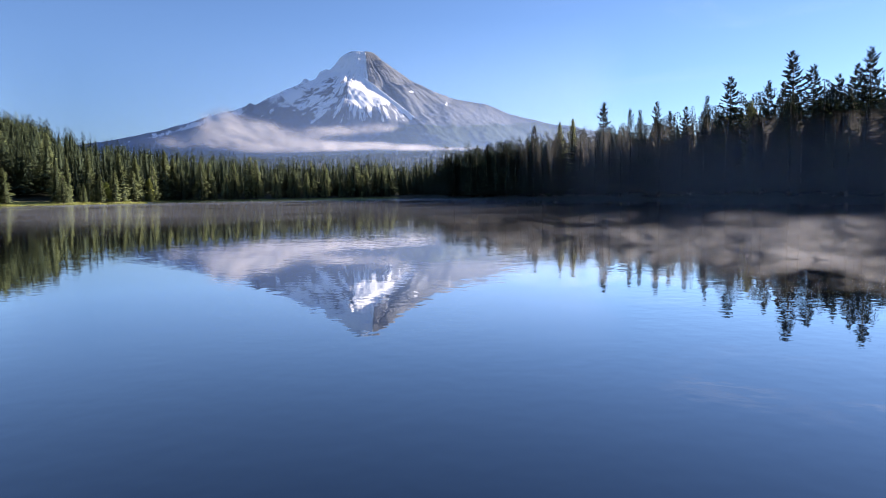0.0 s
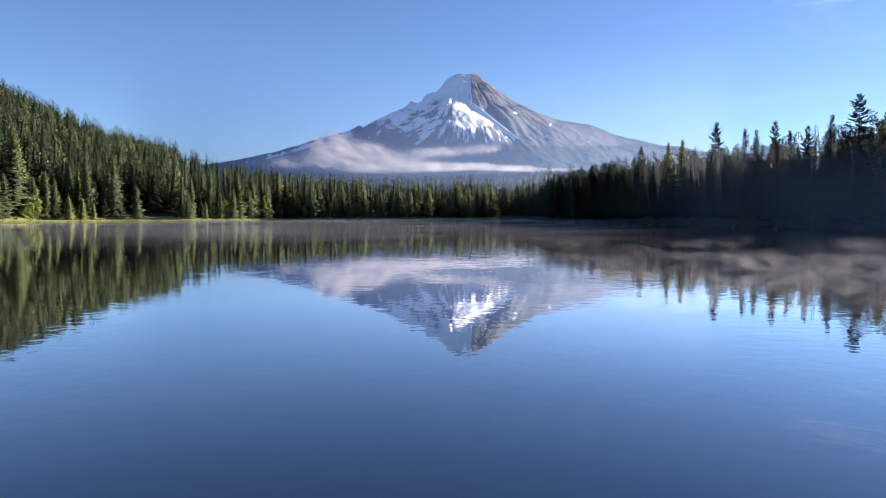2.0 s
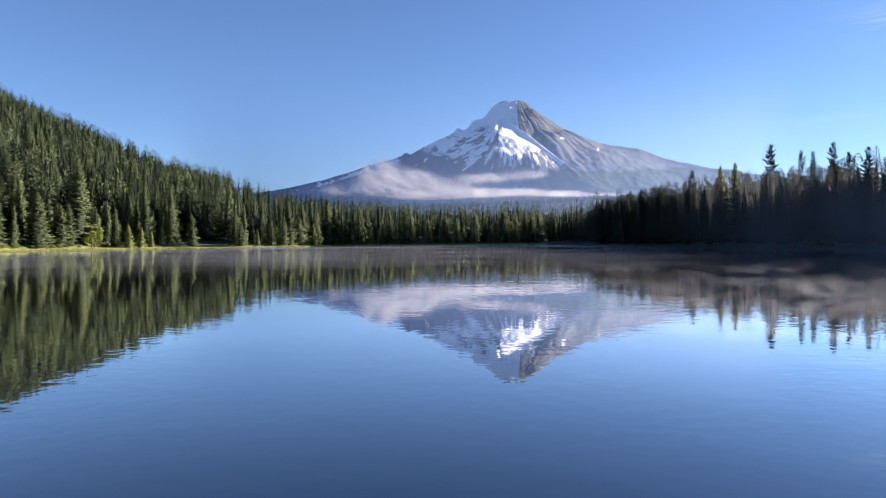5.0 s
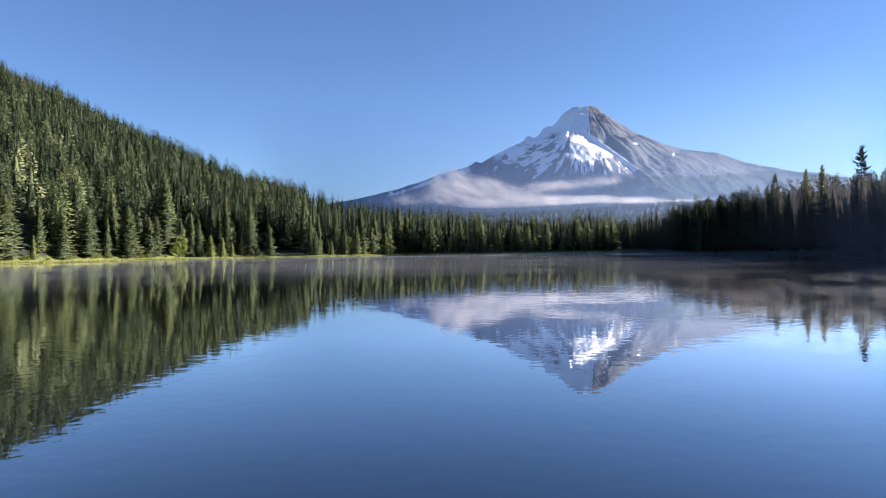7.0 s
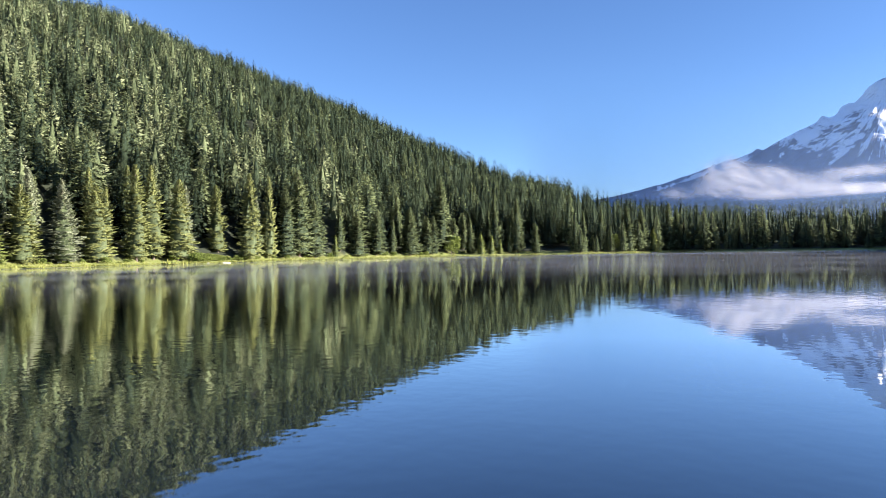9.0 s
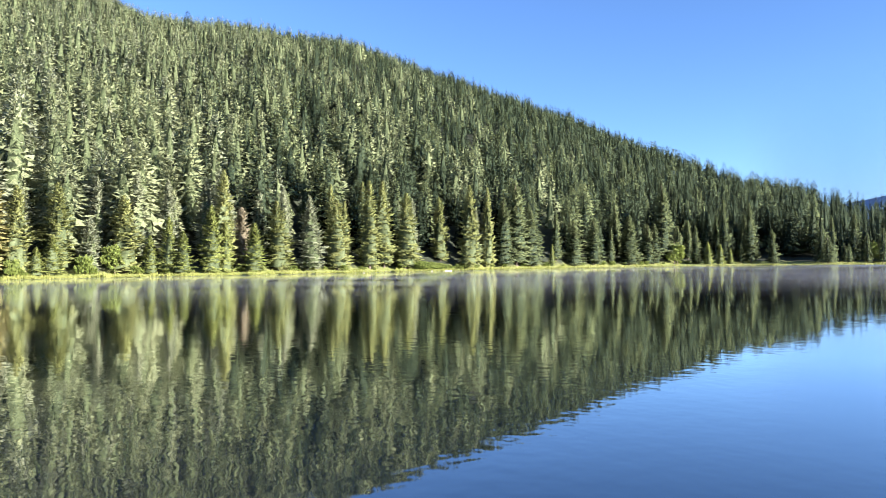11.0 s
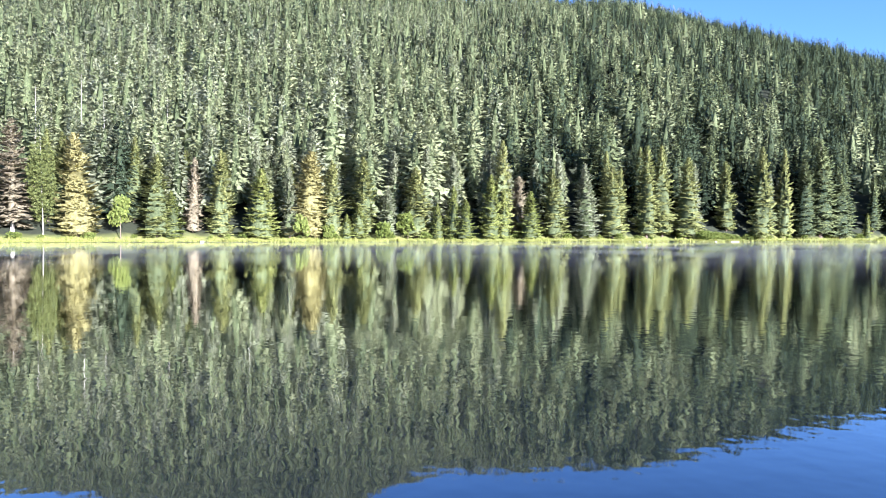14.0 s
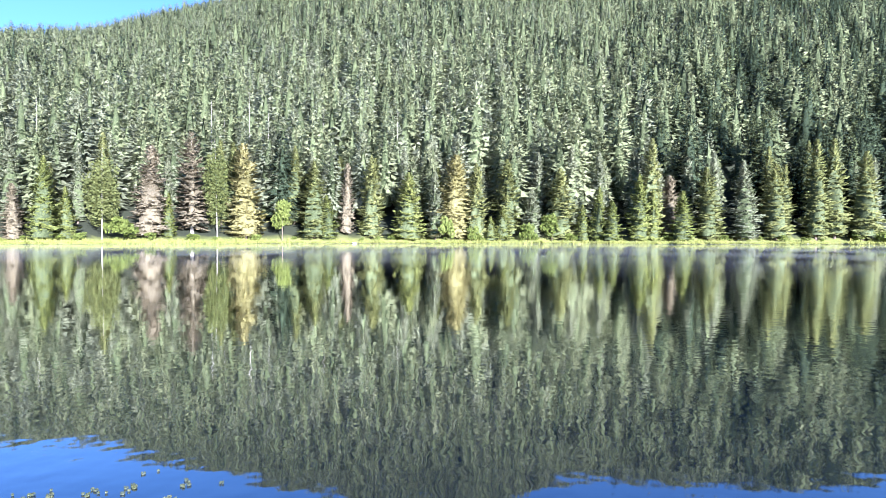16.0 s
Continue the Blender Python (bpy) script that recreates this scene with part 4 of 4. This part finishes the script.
EAST_BANK = [
    ("sparse", -27.3, 27.1, 31.9, 1.02),
    ("sparse", -28.5, 28.0, 28.4, 0.99),
    ("sparse", -23.0, 24.5, 28.5, 1.09),
    ("sparse", -32.1, 25.9, 28.6, 1.01),
    ("sparse", -31.4, 28.8, 26.4, 0.87),
    ("sparse", -30.2, 24.9, 24.4, 0.93),
    ("sparse", -25.3, 22.3, 25.6, 0.82),
    ("sparse", -21.2, 25.0, 25.3, 0.73),
    ("sparse", -19.7, 23.3, 23.1, 0.88),
    ("sparse", -17.3, 24.6, 26.3, 0.82),
    ("sparse", -16.0, 26.3, 25.0, 0.69),
    ("sparse", -15.4, 22.5, 25.4, 0.67),
    ("sparse", -13.2, 23.9, 29.5, 0.93),
    ("fir", -10.8, 22.5, 28.1, 0.77),
    ("fir", -9.9, 24.8, 28.0, 0.69),
    ("sparse", -7.7, 26.2, 26.7, 0.81),
    ("sparse", -18.3, 28.6, 23.4, 0.85),
    ("sparse", -26.5, 28.7, 25.9, 0.79),
    ("fir", -24.3, 23.1, 23.3, 0.91),
    ("fir", -29.2, 26.1, 21.0, 0.87),
]
SNAGS = [(124.9, 41, 32.1), (112.9, 42, 31.9), (110.0, 42, 36.3), (108.3, 40, 29.7), (104.0, 42, 30.1), (97.9, 42, 29.1), (111.9, 42, 26.8)]


def meadow_at(b):
    d = float(shore_at(np.array([b]))[0])
    return d, float(height_at(np.array([-math.sin(radians(b)) * d]), np.array([math.cos(radians(b)) * d]))[2][0])


def build_shore_trees():
    rng = np.random.default_rng(11)
    taken = []
    for kind, b, inland, h, w in WEST_BANK + WEST_BANK_NEXT + MIDDLE_BANK + MEADOW_BANK + EAST_BANK:
        plant(kind, b, inland, h * (1.07 if kind == "sparse" else 1.0), width=w)
        taken.append((b, 1.0 if kind != "bush" else 0.0))
    for b, inland, h in SNAGS:
        plant("snag", b, inland, h)
    b = 30.0
    while b < 131:                                         # the sunlit west bank
        d, m = meadow_at(b)
        free = all(abs(b - q) > 1.1 * k * 200 / d for q, k in taken)
        gap = any(lo < b < hi for lo, hi in OPEN_GAPS)
        if free and not gap:
            kind = rng.choice(["fir", "silver", "young"], p=[0.5, 0.35, 0.15])
            h = rng.uniform(8, 13) if kind == "young" else rng.uniform(17, 25)
            plant(str(kind), b, m + rng.uniform(-1, 2), h, width=rng.uniform(0.8, 1.1))
        if not gap:
            plant(str(rng.choice(["fir", "silver"])), b + rng.uniform(-0.4, 0.4), m + 8 + rng.uniform(-1, 4), rng.uniform(18, 27), width=rng.uniform(0.8, 1.1))
        b += math.degrees(6.6 / d) * rng.uniform(0.7, 1.5)
    for lo, hi in OPEN_GAPS[1:2]:                          # a bank of brush before the dark opening
        for b in np.arange(lo - 0.3, hi, 0.28):
            u = (hi - b) / (hi - lo)
            plant("bush", b + rng.uniform(-0.1, 0.1), 4.5 + rng.uniform(0, 4), (1.2 + 2.6 * (1 - u)) * rng.uniform(0.8, 1.15), width=rng.uniform(1.0, 1.5))
    b = 36.0
    while b < 131:                                         # low bushes along the bank
        d, m = meadow_at(b)
        plant("bush", b, m - rng.uniform(0, 4.5), rng.uniform(0.9, 2.6), width=rng.uniform(0.8, 1.4))
        b += math.degrees(4.0 / d) * rng.uniform(0.3, 2.6)
    b = 4.6
    while b < 30:                                          # the far north bank
        d = float(shore_at(np.array([b]))[0])
        for row in range(2):
            plant("north", b + rng.uniform(-0.3, 0.3), 9 + row * 6 + rng.uniform(-2, 3), rng.choice([10, 15, 19, 22, 25]) * rng.uniform(0.85, 1.12), width=rng.uniform(1.0, 1.7))
        b += math.degrees(7.0 / d) * rng.uniform(0.7, 1.5)
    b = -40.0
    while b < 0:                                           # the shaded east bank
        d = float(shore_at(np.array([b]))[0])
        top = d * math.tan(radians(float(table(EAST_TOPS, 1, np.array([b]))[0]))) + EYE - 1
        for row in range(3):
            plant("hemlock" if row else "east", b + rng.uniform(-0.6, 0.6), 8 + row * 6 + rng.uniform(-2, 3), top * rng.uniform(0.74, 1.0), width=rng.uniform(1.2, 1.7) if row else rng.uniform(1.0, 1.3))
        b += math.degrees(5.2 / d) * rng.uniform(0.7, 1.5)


build_shore_trees()

# ---- small things along the water ----


def build_tufts():
    """Sedge and tall grass on the banks, as blades that nobody could count."""
    rng = np.random.default_rng(23)
    n = 9000
    b = rng.uniform(5, 131, n)
    b = b[(b < 4) | (b > 20) | (rng.uniform(0, 1, n) < 0.4)]
    d0 = shore_at(b)
    x0, y0 = -np.sin(np.radians(b)) * d0, np.cos(np.radians(b)) * d0
    m = height_at(x0, y0)[2]
    clump = fbm(b * 2.3, b * 0 + 9, 3, 41)
    d = d0 + rng.uniform(-0.6, 1.0, len(b)) * np.where(rng.uniform(0, 1, len(b)) < 0.5, 1.5, m)
    d = np.maximum(d, d0 + 0.1)
    x, y = -np.sin(np.radians(b)) * d, np.cos(np.radians(b)) * d
    z = height_at(x, y)[0]
    blades = 7
    k = len(b) * blades
    base = np.repeat(np.stack([x, y, z - 0.05], -1), blades, axis=0) + np.concatenate([rng.normal(0, 0.25, (k, 2)), np.zeros((k, 1))], 1)
    tall = np.repeat((0.25 + 0.9 * clump) * rng.uniform(0.5, 1.3, len(b)), blades) * rng.uniform(0.6, 1.1, k)
    a = rng.uniform(0, 6.283, k)
    side = np.stack([np.cos(a), np.sin(a), a * 0], -1) * (0.05 + 0.07 * tall)[:, None]
    lean = np.concatenate([rng.normal(0, 0.22, (k, 2)) * tall[:, None], tall[:, None]], 1)
    v = np.stack([base - side, base + side, base + lean], 1).reshape(-1, 3)
    t = np.arange(k * 3).reshape(-1, 3)
    tagged(new("sedge", mesh_of("sedge", v, t, SEDGE, tint=np.repeat(rng.uniform(0, 1, len(b)), blades * 3))), "yellow-green sedge and tall grass along the bank", "grass", kind="stuff")


SEDGE = foliage("sedge_blades", (0.12, 0.15, 0.035), (0.23, 0.26, 0.07), (0.36, 0.345, 0.13), through=0.3)
build_tufts()


def pad_mesh(rng, size):
    """A floating leaf: an oval blade with a notch and a slightly lifted rim."""
    n = 14
    a = np.linspace(0.25, 2 * np.pi - 0.25, n)
    r = size * (1 + 0.08 * rng.normal(0, 1, n))
    rim = np.stack([np.cos(a) * r, np.sin(a) * r * 0.8, 0.012 + 0.01 * rng.uniform(0, 1, n)], -1)
    under = rim * np.array([0.96, 0.96, 0.0])
    v = np.concatenate([[[0, 0, 0.006]], rim, under])
    t = [(0, i + 1, i + 2) for i in range(n - 1)] + [(i + 1, n + i + 1, n + i + 2) for i in range(n - 1)] + [(i + 1, n + i + 2, i + 2) for i in range(n - 1)]
    return mesh_of("lily_pad", v, t, PAD, smooth=False, tint=np.full(len(v), 0.5))


PAD = foliage("lily_pad_leaf", (0.05, 0.065, 0.03), (0.09, 0.105, 0.06), (0.15, 0.16, 0.11), through=0.15)


PAD_GROUPS = [(126.4, 8.23, 4), (125.1, 7.98, 4), (123.2, 7.93, 6), (120.7, 7.89, 6), (118.5, 7.79, 4), (117.7, 7.77, 4), (116.7, 8.22, 2), (114.9, 7.33, 8), (114.2, 7.73, 5), (116.1, 7.28, 6), (119.9, 7.50, 5), (126.7, 7.95, 4), (112.3, 7.68, 1)]


def build_pads():
    rng = np.random.default_rng(31)
    meshes = [pad_mesh(rng, 0.022), pad_mesh(rng, 0.029), pad_mesh(rng, 0.016)]
    for group_b, group_d, count in PAD_GROUPS:
        for _ in range(count):
            b, d = group_b + rng.normal(0, 0.55), group_d + rng.normal(0, 0.08)
            ob = new("lily_pad", meshes[rng.integers(0, 3)])
            ob.matrix_basis = pose(-math.sin(radians(b)) * d, math.cos(radians(b)) * d, 0.004, rng.uniform(-4, 4), rng.uniform(-4, 4), rng.uniform(0, 360))
            tagged(ob, "small pale green lily pad floating on the water", "lily pad", "lily pads")
    # mats of floating leaves along the west bank
    n = 2600
    b = rng.uniform(46, 112, n)
    keep = fbm(b * 0.45, b * 0 + 5, 3, 52) > 0.47
    b = b[keep]
    d = shore_at(b) - np.abs(rng.normal(0, 5, len(b))) - 1.0
    c = np.stack([-np.sin(np.radians(b)) * d, np.cos(np.radians(b)) * d, np.full(len(b), 0.02)], -1)
    a = np.arange(6) * np.pi / 3
    r = rng.uniform(0.12, 0.3, len(b))
    v = np.concatenate([c[:, None, :] + np.array([0, 0, 0.01]), c[:, None, :] + np.stack([np.cos(a), np.sin(a), a * 0], -1)[None] * r[:, None, None]], 1).reshape(-1, 3)
    i = np.arange(len(b))[:, None, None] * 7
    t = (i + np.array([[0, 1 + k, 1 + (k + 1) % 6] for k in range(6)])[None]).reshape(-1, 3)
    tagged(new("floating_leaves", mesh_of("floating_leaves", v, t, PAD, tint=np.repeat(rng.uniform(0, 1, len(b)), 7))), "mats of floating lily leaves near the bank", "lily pads", kind="stuff")


build_pads()


def log_mesh(rng, length, rad):
    n, sides = 7, 8
    u = np.linspace(0, 1, n)
    a = np.arange(sides) * 2 * np.pi / sides
    bend = 0.06 * length * np.sin(u * 3 + rng.uniform(0, 3))
    v = np.stack([np.stack([np.full(sides, (uu - 0.5) * length), np.cos(a) * rad * (1.1 - 0.5 * uu) + bb, np.sin(a) * rad * (1.1 - 0.5 * uu) + rad * 0.6], -1) for uu, bb in zip(u, bend)])
    v = v + rng.normal(0, rad * 0.08, v.shape)
    t = lattice(n, sides).tolist()
    for i in range(n - 1):
        p, q = i * sides + sides - 1, i * sides
        t += [(p, p + sides, q + sides), (p, q + sides, q)]
    t += [(0, k, k + 1) for k in range(1, sides - 1)] + [((n - 1) * sides, (n - 1) * sides + k + 1, (n - 1) * sides + k) for k in range(1, sides - 1)]
    return mesh_of("driftwood_log", v.reshape(-1, 3), t, GREY_WOOD, smooth=True)


def build_logs():
    rng = np.random.default_rng(7)
    for b, inland, length, turn in ((58.8, 0.3, 5.5, 8), (60.1, 0.8, 3.0, -20), (63.5, 0.2, 6.0, 4), (66.0, 0.4, 4.0, -6), (23.6, 0.3, 6.0, 10), (84.2, 1.2, 3.5, 25), (101.0, 0.8, 4.0, -10), (116.2, 1.5, 3.2, 30)):
        d = float(shore_at(np.array([b]))[0]) + inland
        x, y = -math.sin(radians(b)) * d, math.cos(radians(b)) * d
        ob = new("driftwood_log", log_mesh(rng, length, 0.16 + 0.02 * length / 3))
        ob.matrix_basis = pose(x, y, float(height_at(np.array([x]), np.array([y]))[0][0]) - 0.06, 0, 0, b + turn)
        tagged(ob, "bleached grey driftwood log lying on the bank", "log", "driftwood logs")


build_logs()
